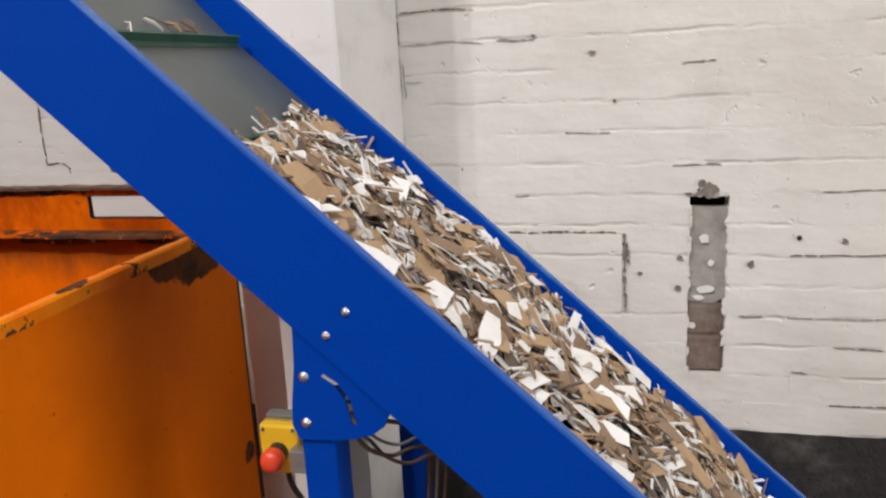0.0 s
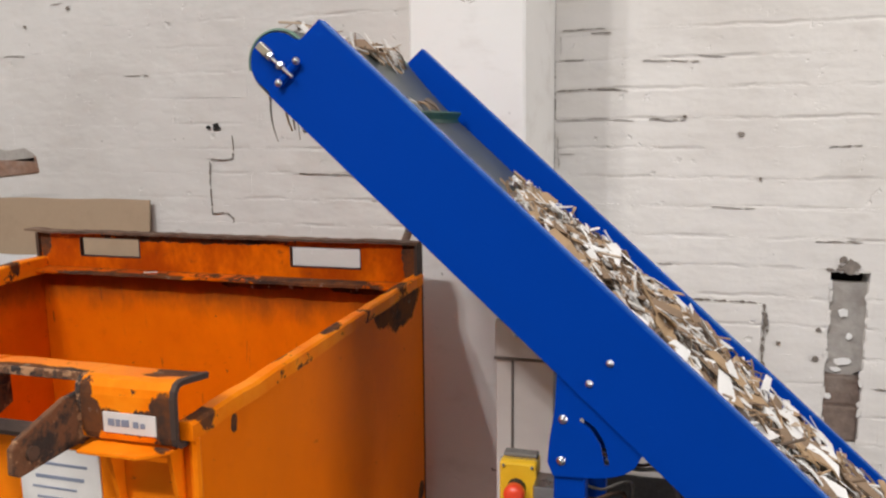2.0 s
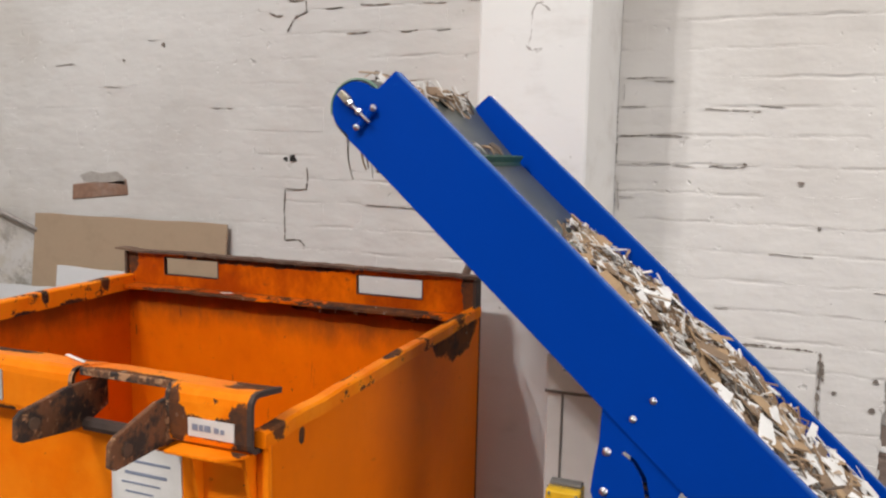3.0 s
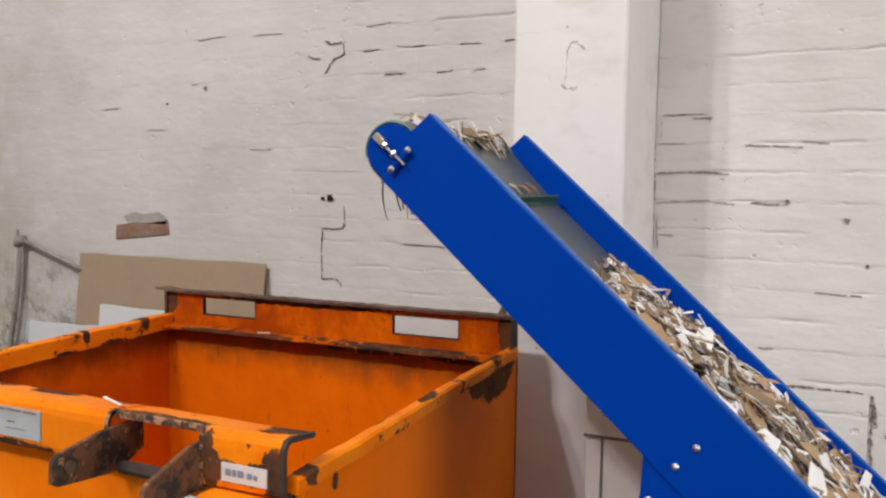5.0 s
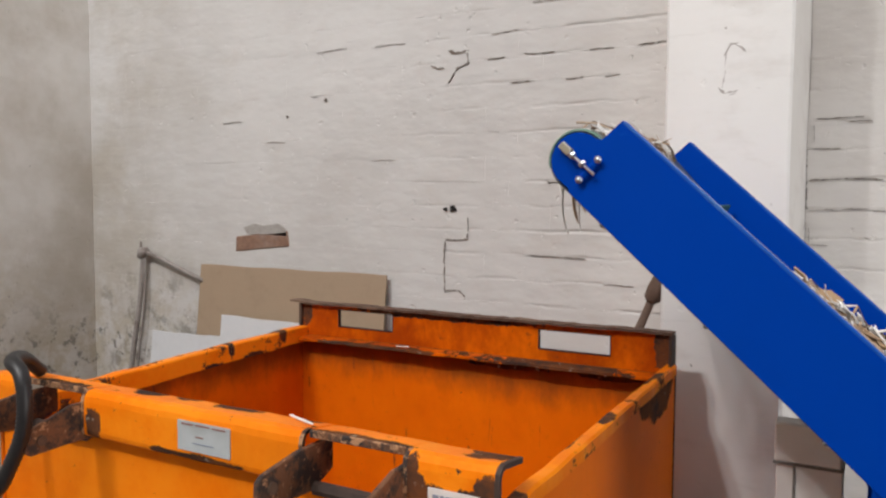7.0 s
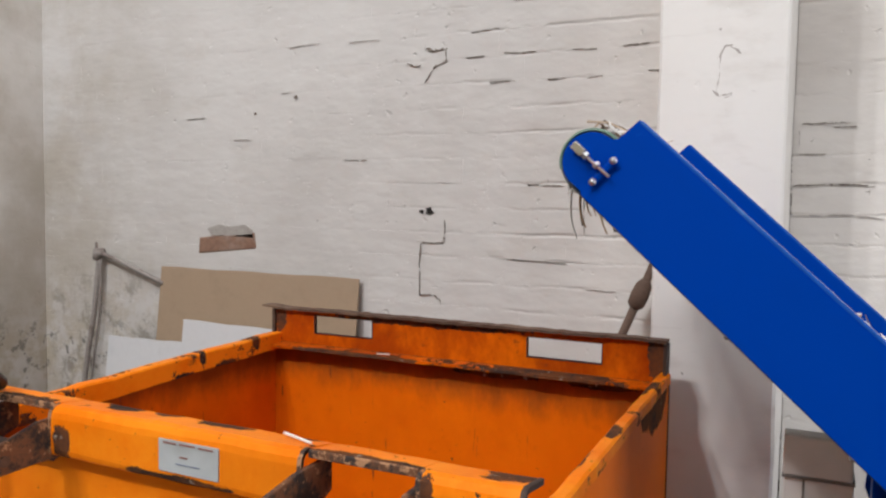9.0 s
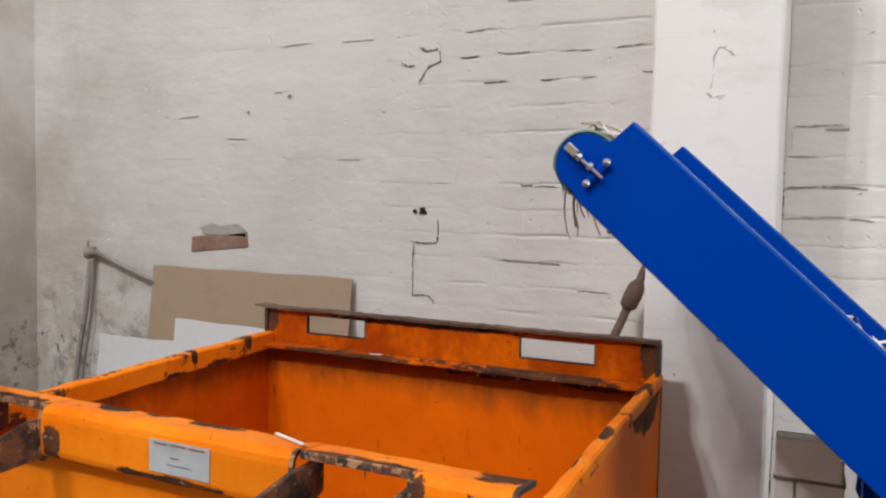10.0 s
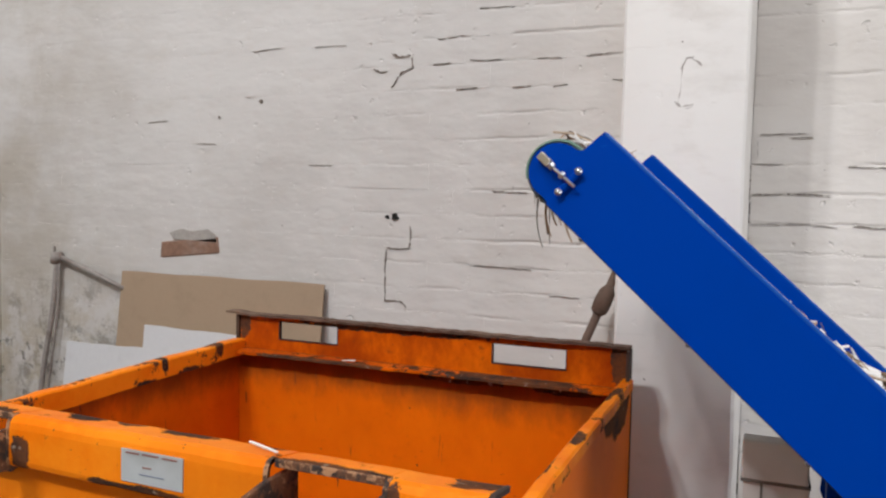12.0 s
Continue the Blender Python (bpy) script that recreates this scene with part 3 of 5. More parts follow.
CRACKS = (
    ([(1.757, 0.985), (1.759, 0.93), (1.757, 0.86), (1.76, 0.76)], 0.011), ([(1.764, 0.96), (1.768, 0.90)], 0.012), ([(1.26, 0.985), (1.40, 0.986)], 0.004),
    ([(1.44, 0.986), (1.52, 0.984), (1.60, 0.987), (1.70, 0.985), (1.75, 0.984)], 0.009),
    ([(0.063, 1.47), (0.066, 1.44), (0.062, 1.393)], 0.006), ([(0.063, 1.394), (0.0, 1.388), (-0.04, 1.394)], 0.005),
    ([(-0.028, 1.385), (-0.03, 1.34), (-0.031, 1.30)], 0.006), ([(-0.03, 1.29), (-0.028, 1.20)], 0.004),
    ([(-0.03, 1.205), (0.03, 1.208), (0.052, 1.19), (0.05, 1.175)], 0.005),
    ([(-0.02, 2.06), (0.01, 2.045), (0.065, 2.052)], 0.012), ([(0.06, 2.045), (0.06, 2.01), (0.02, 1.995), (-0.02, 1.945)], 0.006),
    ([(-0.09, 2.01), (-0.06, 1.998), (-0.035, 2.0)], 0.006),
    ([(0.135, 2.016), (0.2, 2.02)], 0.005), ([(0.27, 2.026), (0.33, 2.018), (0.38, 2.022)], 0.004), ([(0.5, 2.02), (0.58, 2.018)], 0.008), ([(0.66, 2.02), (0.74, 2.024)], 0.006), ([(0.78, 2.02), (0.83, 2.022)], 0.007),
    ([(0.22, 1.93), (0.31, 1.934)], 0.005), ([(0.42, 1.931), (0.48, 1.934)], 0.006), ([(0.55, 1.93), (0.6, 1.934)], 0.004), ([(0.74, 1.94), (0.83, 1.936)], 0.008),
    ([(0.36, 1.592), (0.48, 1.59)], 0.006), ([(0.36, 1.60), (0.37, 1.585)], 0.006), ([(0.30, 1.345), (0.42, 1.343), (0.5, 1.34)], 0.004),
    ([(0.56, 1.26), (0.66, 1.26)], 0.006), ([(-0.35, 1.68), (-0.25, 1.677)], 0.004), ([(-1.1, 1.846), (-1.0, 1.85)], 0.006),
    ([(-0.86, 1.76), (-0.76, 1.758)], 0.004), ([(-0.63, 1.93), (-0.58, 1.936)], 0.005), ([(-0.6, 2.1), (-0.46, 2.105)], 0.004),
    ([(-0.33, 2.1), (-0.2, 2.1)], 0.003), ([(0.15, 2.10), (0.25, 2.106)], 0.005), ([(0.3, 2.19), (0.42, 2.188)], 0.005),
    ([(1.155, 1.592), (1.27, 1.598), (1.36, 1.594)], 0.008), ([(1.155, 1.508), (1.30, 1.512), (1.38, 1.506)], 0.007),
    ([(1.42, 1.51), (1.52, 1.506)], 0.006), ([(1.165, 1.41), (1.21, 1.408)], 0.005),
    ([(1.17, 1.765), (1.29, 1.768)], 0.006), ([(1.25, 1.757), (1.31, 1.755)], 0.005), ([(1.165, 1.75), (1.165, 1.70)], 0.006),
    ([(1.16, 1.682), (1.24, 1.684)], 0.004), ([(1.4, 1.675), (1.56, 1.668)], 0.004), ([(1.16, 1.46), (1.165, 1.36)], 0.004),
    ([(2.18, 0.923), (2.33, 0.925), (2.5, 0.928)], 0.004), ([(2.18, 0.755), (2.33, 0.75), (2.48, 0.756)], 0.005), ([(2.3, 0.672), (2.42, 0.668)], 0.004),
    ([(2.06, 0.755), (2.12, 0.754)], 0.004), ([(2.2, 0.60), (2.24, 0.594)], 0.006), ([(2.3, 0.505), (2.46, 0.507)], 0.004),
    ([(1.46, 1.09), (1.5, 1.092)], 0.008), ([(1.88, 1.166), (2.0, 1.17)], 0.004), ([(2.25, 1.092), (2.4, 1.095)], 0.003),
    ([(1.9, 1.43), (1.98, 1.434)], 0.005), ([(1.6, 1.26), (1.72, 1.257)], 0.003), ([(1.55, 1.685), (1.62, 1.68)], 0.005),
)
for i, (pts, w) in enumerate(CRACKS):
    crack(wall, pts, w * (0.8 if pts[0][1] < 1.0 or abs(pts[0][0]) < 0.1 else 0.45), seed=i, material=M_SMUDGE if pts[0][0] < -0.15 or (pts[0][0] > 0.1 and i % 5 == 4) else M_CRACK, y=-0.0085 if 1.15 < pts[0][0] < 1.77 and pts[0][1] < 1.0 else -0.0042)
# pits in the paint
for i, (cx, cz, r) in enumerate(((0.004, 1.499, 0.017), (-0.024, 1.497, 0.009), (2.20, 0.972, 0.008), (2.086, 0.90, 0.011), (1.673, 1.466, 0.009), (2.31, 0.965, 0.01), (1.975, 1.10, 0.022), (1.955, 1.12, 0.012),
                                 (1.80, 0.87, 0.008), (1.905, 0.915, 0.009), (-0.56, 1.915, 0.008), (-0.75, 1.86, 0.006), (0.55, 1.66, 0.005), (1.9, 0.83, 0.01), (1.52, 1.515, 0.006), (1.73, 1.34, 0.006))):
    rnd = random.Random(40 + i)
    pts = [(cx + r * math.cos(a) * rnd.uniform(0.5, 1.25), cz + r * math.sin(a) * rnd.uniform(0.5, 1.1)) for a in [k * math.tau / 11 for k in range(11)]]
    part("pit", prism(pts, 0.004, Matrix(((1, 0, 0, 0), (0, 0, 1, -0.0045), (0, 1, 0, 0), (0, 0, 0, 1)))), M_HOLE if i < 3 else M_CRACK, wall)
# the old hook mark and knocks on the pier
PY = PIER[2] - 0.0005
for i, (pts, w) in enumerate((([(0.995, 1.88), (1.01, 1.905), (1.028, 1.908)], 0.005), ([(1.02, 1.905), (1.045, 1.885)], 0.007), ([(1.0, 1.89), (0.998, 1.84), (0.992, 1.80)], 0.004),
                              ([(0.985, 1.805), (1.0, 1.79), (1.03, 1.795)], 0.008), ([(1.01, 1.785), (1.028, 1.79)], 0.006), ([(0.995, 1.945), (1.0, 1.942)], 0.006))):
    crack(pier, pts, w * 0.8, PY, M_SMUDGE, 70 + i)


def pole_thing():
    p = thing("leaning_pole", "rusty brown pole with a thick sleeve leaning on the pier", "pole", (0.25, -0.12, 0))
    a, b = Vector((0.25, -0.12, 0.0)), Vector((0.842, -0.095, 1.485))
    part("shaft", tube([a, a.lerp(b, 0.5), b], [0.013, 0.014, 0.012], 10), M_RUSTPOLE, p, smooth=True)
    s = [a.lerp(b, k) for k in (0.825, 0.832, 0.85, 0.872, 0.882)]
    part("sleeve", tube(s, [0.015, 0.025, 0.027, 0.024, 0.015], 12), M_RUSTPOLE, p, smooth=True)


def conduit_thing():
    p = thing("wall_conduit", "old galvanised pipe bracket on the wall corner", "pipe", (-1.6, -0.03, 0))
    part("upright", tube(bend([(-1.74, -0.035, 0.0), (-1.665, -0.035, 0.70), (-1.60, -0.03, 1.05), (-1.572, -0.028, 1.275)]), 0.0115, 8), M_CONDUIT, p, smooth=True)
    part("second_pipe", tube(bend([(-1.705, -0.03, 0.0), (-1.63, -0.03, 0.70), (-1.575, -0.03, 1.02), (-1.562, -0.028, 1.265)]), 0.0045, 8), M_CONDUIT, p, smooth=True)
    part("arm", tube([(-1.555, -0.03, 1.288), (-1.40, -0.03, 1.243), (-1.2, -0.028, 1.177)], 0.0105, 8), M_CONDUIT, p, smooth=True)
    part("elbow", tube([(-1.585, -0.03, 1.262), (-1.572, -0.032, 1.288), (-1.545, -0.03, 1.293)], [0.019, 0.026, 0.018], 10), M_CONDUIT, p, smooth=True)
    part("bolt", tube([(-1.585, -0.03, 1.30), (-1.587, -0.03, 1.335)], 0.006, 6), M_CONDUIT, p)


def sheet(name, label, x0, x1, z1, z1r, y0, lean, thick, material):
    """A board that stands on the floor and leans on the wall."""
    bm = bmesh.new()
    n = 10
    rows = []
    for i in range(n + 1):
        x = x0 + (x1 - x0) * i / n
        top = z1 + (z1r - z1) * i / n + 0.002 * math.sin(i * 1.7)
        bow = 0.006 * math.sin(math.pi * i / n)
        rows.append([bm.verts.new(c) for c in ((x, y0 - bow, 0), (x, y0 + lean - bow, top), (x, y0 + lean + thick - bow, top), (x, y0 + thick - bow, 0))])
    for a, b in zip(rows, rows[1:]):
        for k in range(4):
            bm.faces.new((a[k], a[(k + 1) % 4], b[(k + 1) % 4], b[k]))
    bm.faces.new(rows[0][::-1])
    bm.faces.new(rows[-1])
    return tagged(part(name, bm, material), label, "board")


sheet("cardboard_sheet", "large brown cardboard sheet leaning on the brick wall", -1.215, -0.262, 1.248, 1.25, -0.16, 0.135, 0.006, M_CARD)
sheet("pale_board", "pale grey board leaning on the wall before the cardboard", -1.46, -1.02, 0.945, 0.955, -0.19, 0.11, 0.008, M_WHITEBOARD)
sheet("pale_board", "taller pale grey board leaning on the wall before the cardboard", -1.03, -0.30, 1.05, 1.045, -0.215, 0.12, 0.008, M_WHITEBOARD)
pole_thing()
conduit_thing()

# ---- the orange skip ----
SX0, SX1, SY0, SY1 = -0.17, 0.93, -1.56, -0.63        # outer faces: left, right, front, back


def build_skip():
    s = thing("tipping_skip", "orange steel tipping skip, chipped and rusty, on the floor", "skip", ((SX0 + SX1) / 2, -1.1, 0))
    side_r = orange_paint("orange_side", [((0.93, -0.78, 1.135), (0.03, 0.125, 0.075), 0.4), ((0.93, -0.87, 1.135), (0.03, 0.075, 0.05), 0.45),
                                          ((0.93, -1.47, 1.105), (0.02, 0.008, 0.014)), ((0.93, -0.66, 0.62), (0.02, 0.02, 0.025))], 0.76, grime=0.12)
    inner = orange_paint("orange_inner", [((0.50, -0.636, 1.105), (0.12, 0.02, 0.008)), ((0.78, -0.636, 1.105), (0.08, 0.02, 0.008))], 0.72, drips_and_shadow=True, grime=0.2)
    front = orange_paint("orange_front", [((0.86, -1.58, 1.14), (0.07, 0.02, 0.016)), ((0.905, -1.58, 1.14), (0.02, 0.02, 0.035)),
                                          ((0.80, -1.58, 1.14), (0.012, 0.02, 0.03)), ((0.14, -1.58, 1.14), (0.02, 0.02, 0.03)), ((0.38, -1.575, 1.118), (0.11, 0.02, 0.008)),
                                          ((0.21, -1.51, 1.19), (0.035, 0.028, 0.02)), ((0.30, -1.505, 1.19), (0.03, 0.018, 0.02)),
                                          ((0.42, -1.512, 1.19), (0.055, 0.022, 0.02)), ((0.56, -1.505, 1.19), (0.028, 0.016, 0.02)), ((0.885, -1.525, 1.19), (0.036, 0.028, 0.02)),
                                          ((0.69, -1.562, 1.19), (0.095, 0.014, 0.02)), ((0.79, -1.58, 1.16), (0.012, 0.02, 0.04)), ((0.03, -1.56, 1.19), (0.07, 0.02, 0.02))], 0.585, faded=0.85)
    rimmat = orange_paint("orange_rim", [((0.908, -0.80, 1.15), (0.012, 0.05, 0.03)), ((0.92, -1.13, 1.153), (0.016, 0.05, 0.008)), ((0.905, -1.30, 1.14), (0.01, 0.06, 0.02)), ((0.92, -1.535, 1.15), (0.03, 0.02, 0.03)),
                                         ((-0.16, -0.86, 1.105), (0.03, 0.05, 0.014)), ((-0.16, -1.02, 1.10), (0.03, 0.045, 0.012)), ((-0.16, -0.75, 1.15), (0.03, 0.02, 0.02)),
                                         ((-0.16, -0.95, 1.14), (0.03, 0.012, 0.03))], 0.60, 0.045, faded=0.95)
    flange = orange_paint("orange_flange", [((0.905, -0.63, 1.18), (0.022, 0.03, 0.06)), ((-0.15, -0.63, 1.2), (0.022, 0.03, 0.04)), ((0.3, -0.64, 1.218), (0.3, 0.03, 0.012))], 0.67, grime=1.0)
    ledge = orange_paint("orange_ledge", [((0.62, -0.67, 1.125), (0.16, 0.05, 0.02)), ((0.1, -0.68, 1.125), (0.2, 0.015, 0.02))], 0.56, 0.09, grime=0.9)
    worn = orange_paint("orange_worn_off", (), 0.58, 0.16)
    plain_orange = orange_paint("orange_plain", (), 0.66, faded=0.6)
    # shell
    part("side_wall", box_bm(SX1 - 0.006, SX1, SY0, SY1, 0.14, 1.135), side_r, s)
    part("side_wall", box_bm(SX0, SX0 + 0.006, SY0, SY1, 0.14, 1.135), inner, s)
    part("back_wall", box_bm(SX0 + 0.007, SX1 - 0.007, SY1 - 0.006, SY1, 0.14, 1.13), inner, s)
    part("front_wall", box_bm(SX0 + 0.007, SX1 - 0.007, SY0 + 0.004, SY0 + 0.010, 0.14, 1.108), plain_orange, s)
    part("floor_plate", box_bm(SX0 + 0.007, SX1 - 0.007, SY0 + 0.011, SY1 - 0.007, 0.14, 0.147), inner, s)
    for sx in (SX0 + 0.12, SX1 - 0.28):
        part("skid", box_bm(sx, sx + 0.16, SY0 + 0.02, SY1 - 0.02, 0, 0.139, bevel=0.006), M_RUST, s, "rusty steel fork channel")
    part("corner_weld", tube([(SX1 - 0.001, SY1 + 0.001, 0.15), (SX1 - 0.001, SY1 + 0.001, 1.13)], 0.0035, 8), M_DARKRUST, s)
    part("corner_weld", tube([(SX1 - 0.002, SY0 + 0.003, 0.15), (SX1 - 0.002, SY0 + 0.003, 1.12)], 0.007, 8), plain_orange, s)
    # side rims: folded edges, a little wavy
    for x0, x1, zr, zf in ((SX1 - 0.022, SX1 + 0.003, 1.153, 1.143), (SX0 - 0.006, SX0 + 0.026, 1.157, 1.132)):
        bm = bmesh.new()
        rnd = random.Random(int(x0 * 1000))
        prev = None
        deep = 0.024 if x0 > 0 else 0.045
        for i in range(25):
            t = i / 24
            y, z = SY1 - 0.001 + (SY0 - 0.006 - SY1) * t, zr + (zf - zr) * t + rnd.uniform(-0.0016, 0.0016)
            w = rnd.uniform(-0.0013, 0.0013)
            ring = [bm.verts.new(c) for c in ((x0 + w, y, z - deep), (x0 + w, y, z - 0.004), (x0 + w + 0.004, y, z), (x1 + w - 0.004, y, z), (x1 + w, y, z - 0.004), (x1 + w, y, z - deep))]
            if prev:
                for k in range(6):
                    bm.faces.new((prev[k], prev[(k + 1) % 6], ring[(k + 1) % 6], ring[k]))
            else:
                bm.faces.new(ring[::-1])
            prev = ring
        bm.faces.new(prev)
        part("rim", bm, rimmat, s, "chipped orange rim")
    # back flange with two slots, its rusty lip and the angle below
    slots = [(-0.031, 0.153, 1.163, 1.2105), (0.592, 0.776, 1.159, 1.2065)]
    fl = part("back_flange", pierced(cuts(SX0 + 0.008, SX1 - 0.008, slots, 0), cuts(1.13, 1.222, slots, 2), slots, SY1 - 0.004, SY1 + 0.004), flange, s, "upright orange flange with two slots")
    for a, b, c, d in slots:
        rim = pierced(cuts(a - 0.0018, b + 0.0018, [(a, b, c, d)], 0), cuts(c - 0.0018, d + 0.0018, [(a, b, c, d)], 2), [(a, b, c, d)], SY1 - 0.006, SY1 + 0.006)
        part("slot_edge", rim, M_DARKRUST, fl, "dark rusty slot edge")
    bm = bmesh.new()
    rnd = random.Random(8)
    prev = None
    for i in range(60):
        x = -0.205 + (0.925 + 0.205) * i / 59
        z = 1.2225 + 0.004 * math.exp(-((x + 0.2) / 0.03) ** 2) + rnd.uniform(-0.0012, 0.0016)
        y0 = SY1 - 0.018 + rnd.uniform(-0.003, 0.003)
        ring = [bm.verts.new(c) for c in ((x, y0, z), (x, SY1 + 0.022, z), (x, SY1 + 0.022, z + 0.006), (x, y0, z + 0.006 + rnd.uniform(-0.001, 0.002)))]
        if prev:
            for k in range(4):
                bm.faces.new((prev[k], prev[(k + 1) % 4], ring[(k + 1) % 4], ring[k]))
        else:
            bm.faces.new(ring[::-1])
        prev = ring
    bm.faces.new(prev)
    part("lip", bm, M_RUST, fl, "rusty ragged steel lip")
    ang = bmesh.new()
    rnd = random.Random(9)
    prev = None
    for i in range(40):
        x = SX0 + 0.027 + (SX1 - 0.024 - SX0 - 0.027) * i / 39
        j = rnd.uniform(-0.003, 0.003)
        ring = [ang.verts.new(c) for c in ((x, SY1 - 0.0068, 1.120), (x, SY1 - 0.05 + j, 1.120 + j / 3), (x, SY1 - 0.05 + j, 1.127 + j / 3), (x, SY1 - 0.0068, 1.129))]
        if prev:
            for k in range(4):
                ang.faces.new((prev[k], prev[(k + 1) % 4], ring[(k + 1) % 4], ring[k]))
        else:
            ang.faces.new(ring[::-1])
        prev = ring
    ang.faces.new(prev)
    part("inner_angle", ang, ledge, s, "rusty angle iron along the back")
    part("end_plate", box_bm(SX1 - 0.009, SX1 - 0.002, SY1 - 0.03, SY1 + 0.012, 1.13, 1.2215), M_DARKRUST, s)
    part("end_plate", box_bm(SX0 - 0.002, SX0 + 0.007, SY1 - 0.012, SY1 + 0.012, 1.13, 1.2215), M_DARKRUST, s)
    # front channel: folded plate, cut out twice for the hooks
    cutouts = ((-0.055, 0.108), (0.604, 0.776))
    spans = ((SX0 - 0.004, cutouts[0][0]), (cutouts[0][1], cutouts[1][0]), (cutouts[1][1], 0.918))

    def folded(x0, x1, outline, grow=0.0):
        """A folded strip: the outline in y and z, thickened, along x; grow: how far it stands proud."""
        bm = bmesh.new()
        p = [Vector(q) for q in outline]
        th = 0.005 + 2 * grow
        nrm = []
        for i in range(len(p)):
            d = (p[min(i + 1, len(p) - 1)] - p[max(i - 1, 0)]).normalized()
            nrm.append(Vector((-d.y, d.x)))
        p = [q - v * grow for q, v in zip(p, nrm)]
        ring = [tuple(q) for q in p] + [tuple(q + v * th) for q, v in reversed(list(zip(p, nrm)))]
        prev = None
        k = max(2, int((x1 - x0) / 0.03))
        rnd = random.Random(int(x0 * 999))
        for i in range(k + 1):
            x = x0 + (x1 - x0) * i / k
            w = rnd.uniform(-0.001, 0.001)
            row = [bm.verts.new((x, y, z + w)) for y, z in ring]
            if prev:
                for a in range(len(row)):
                    bm.faces.new((prev[a], prev[(a + 1) % len(row)], row[(a + 1) % len(row)], row[a]))
            else:
                bm.faces.new(row[::-1])
            prev = row
        bm.faces.new(prev)
        return bm

    full = [(-1.507, 1.187), (-1.563, 1.195), (-1.573, 1.193), (-1.580, 1.185), (-1.582, 1.175), (-1.583, 1.125), (-1.581, 1.117), (-1.574, 1.112), (-1.553, 1.111)]
    for x0, x1 in spans:
        part("front_channel", folded(x0, x1, full), front, s, "folded orange front channel with worn paint")
    part("cut_edge", folded(0.9135, 0.9205, full, 0.0012), M_DARKRUST, s, "dark rusted end of the channel")
    for x0, x1 in cutouts:
        for ex in (x0 - 0.007, x1):
            part("cut_edge", folded(ex, ex + 0.007, full[1:], 0.0008), M_WELD, s, "rusty cut edge")
        part("channel_top", folded(x0 + 0.001, x1 - 0.001, full[:2]), front, s, "worn channel edge over the hook opening")
        edge = box_bm(x0 + 0.002, x1 - 0.002, -1.570, -1.5645, 1.1835, 1.1955, bevel=0.002)
        part("cut_edge", edge, M_WELD, s, "rusty cut edge")
        # hook plates either side, standing out to the front
        for lx, dx in ((x0, 0.008), (x1 - 0.008, 0.010)):
            low = 0.0 if dx < 0.009 else -0.012
            out = [(-1.52, 1.174), (-1.60, 1.172), (-1.676, 1.160 + low), (-1.686, 1.152 + low), (-1.688, 1.122 + low), (-1.678, 1.115 + low), (-1.60, 1.106), (-1.552, 1.104), (-1.552, 1.112), (-1.52, 1.125)]
            lug = part("hook_plate", prism(out, 0.009, Matrix(((0, 0, 1, lx), (1, 0, 0, 0), (0, 1, 0, 0), (0, 0, 0, 1))), 0.001), M_HOOK, s, "rusty steel hook plate")
            part("pin", tube([(lx - 0.004, -1.66, 1.138 + low), (lx + 0.013, -1.66, 1.138 + low)], 0.009, 10), M_RUST, lug)
        part("cross_bar", tube([(x0 + 0.01, -1.565, 1.108), (x1 - 0.01, -1.565, 1.108)], 0.011, 8), M_DARKRUST, s, "dark rusty cross bar")
    part("step_lip", prism([(0.802, -1.583), (0.917, -1.583), (0.912, -1.594), (0.885, -1.616), (0.80, -1.616)], 0.005, pose(0, 0, 1.109), 0.001), front, s)
    for gx in (0.815, 0.905):
        part("gusset", prism([(-1.557, 1.108), (-1.585, 1.108), (-1.557, 0.97)], 0.006, Matrix(((0, 0, 1, gx), (1, 0, 0, 0), (0, 1, 0, 0), (0, 0, 0, 1)))), plain_orange, s)

    def sticker(x0, x1, z0, z1, y, material, label, bars):
        st = part("sticker", box_bm(x0, x1, y - 0.0012, y + 0.001, z0, z1), material, s, label)
        for a, b, c, d, mat in bars:
            part("printed_bar", box_bm(x0 + (x1 - x0) * a, x0 + (x1 - x0) * b, y - 0.0020, y - 0.0011, z0 + (z1 - z0) * c, z0 + (z1 - z0) * d), mat, st)
    sticker(0.350, 0.463, 1.130, 1.178, -1.5835, M_STICKER, "scratched pale grey sticker",
            [(0.08, 0.3, 0.88, 0.93, M_INKRED), (0.36, 0.62, 0.89, 0.94, M_INKRED), (0.68, 0.92, 0.88, 0.93, M_INKRED), (0.36, 0.5, 0.5, 0.54, M_INKRED), (0.3, 0.7, 0.28, 0.31, M_INKBLUE)])
    sticker(0.817, 0.893, 1.127, 1.153, -1.5835, M_STICKERWHITE, "torn white sticker",
            [(0.1, 0.22, 0.35, 0.7, M_INKBLUE), (0.25, 0.33, 0.35, 0.7, M_INKBLUE), (0.36, 0.5, 0.35, 0.7, M_INKBLUE), (0.58, 0.68, 0.35, 0.65, M_INKBLUE), (0.72, 0.8, 0.35, 0.6, M_INKBLUE)])
    sticker(0.652, 0.782, 0.985, 1.082, -1.5570, M_STICKERWHITE, "large torn white sticker",
            [(0.2, 0.8, 0.55, 0.60, M_INKBLUE), (0.15, 0.7, 0.4, 0.43, M_INKBLUE), (0.3, 0.85, 0.75, 0.79, M_INKBLUE), (0.2, 0.6, 0.25, 0.28, M_INKBLUE)])
    return s


skip = build_skip()
hose = thing("black_hose", "glossy black ribbed hose hooked over the skip front", "hose", (-0.02, -1.66, 1.1))
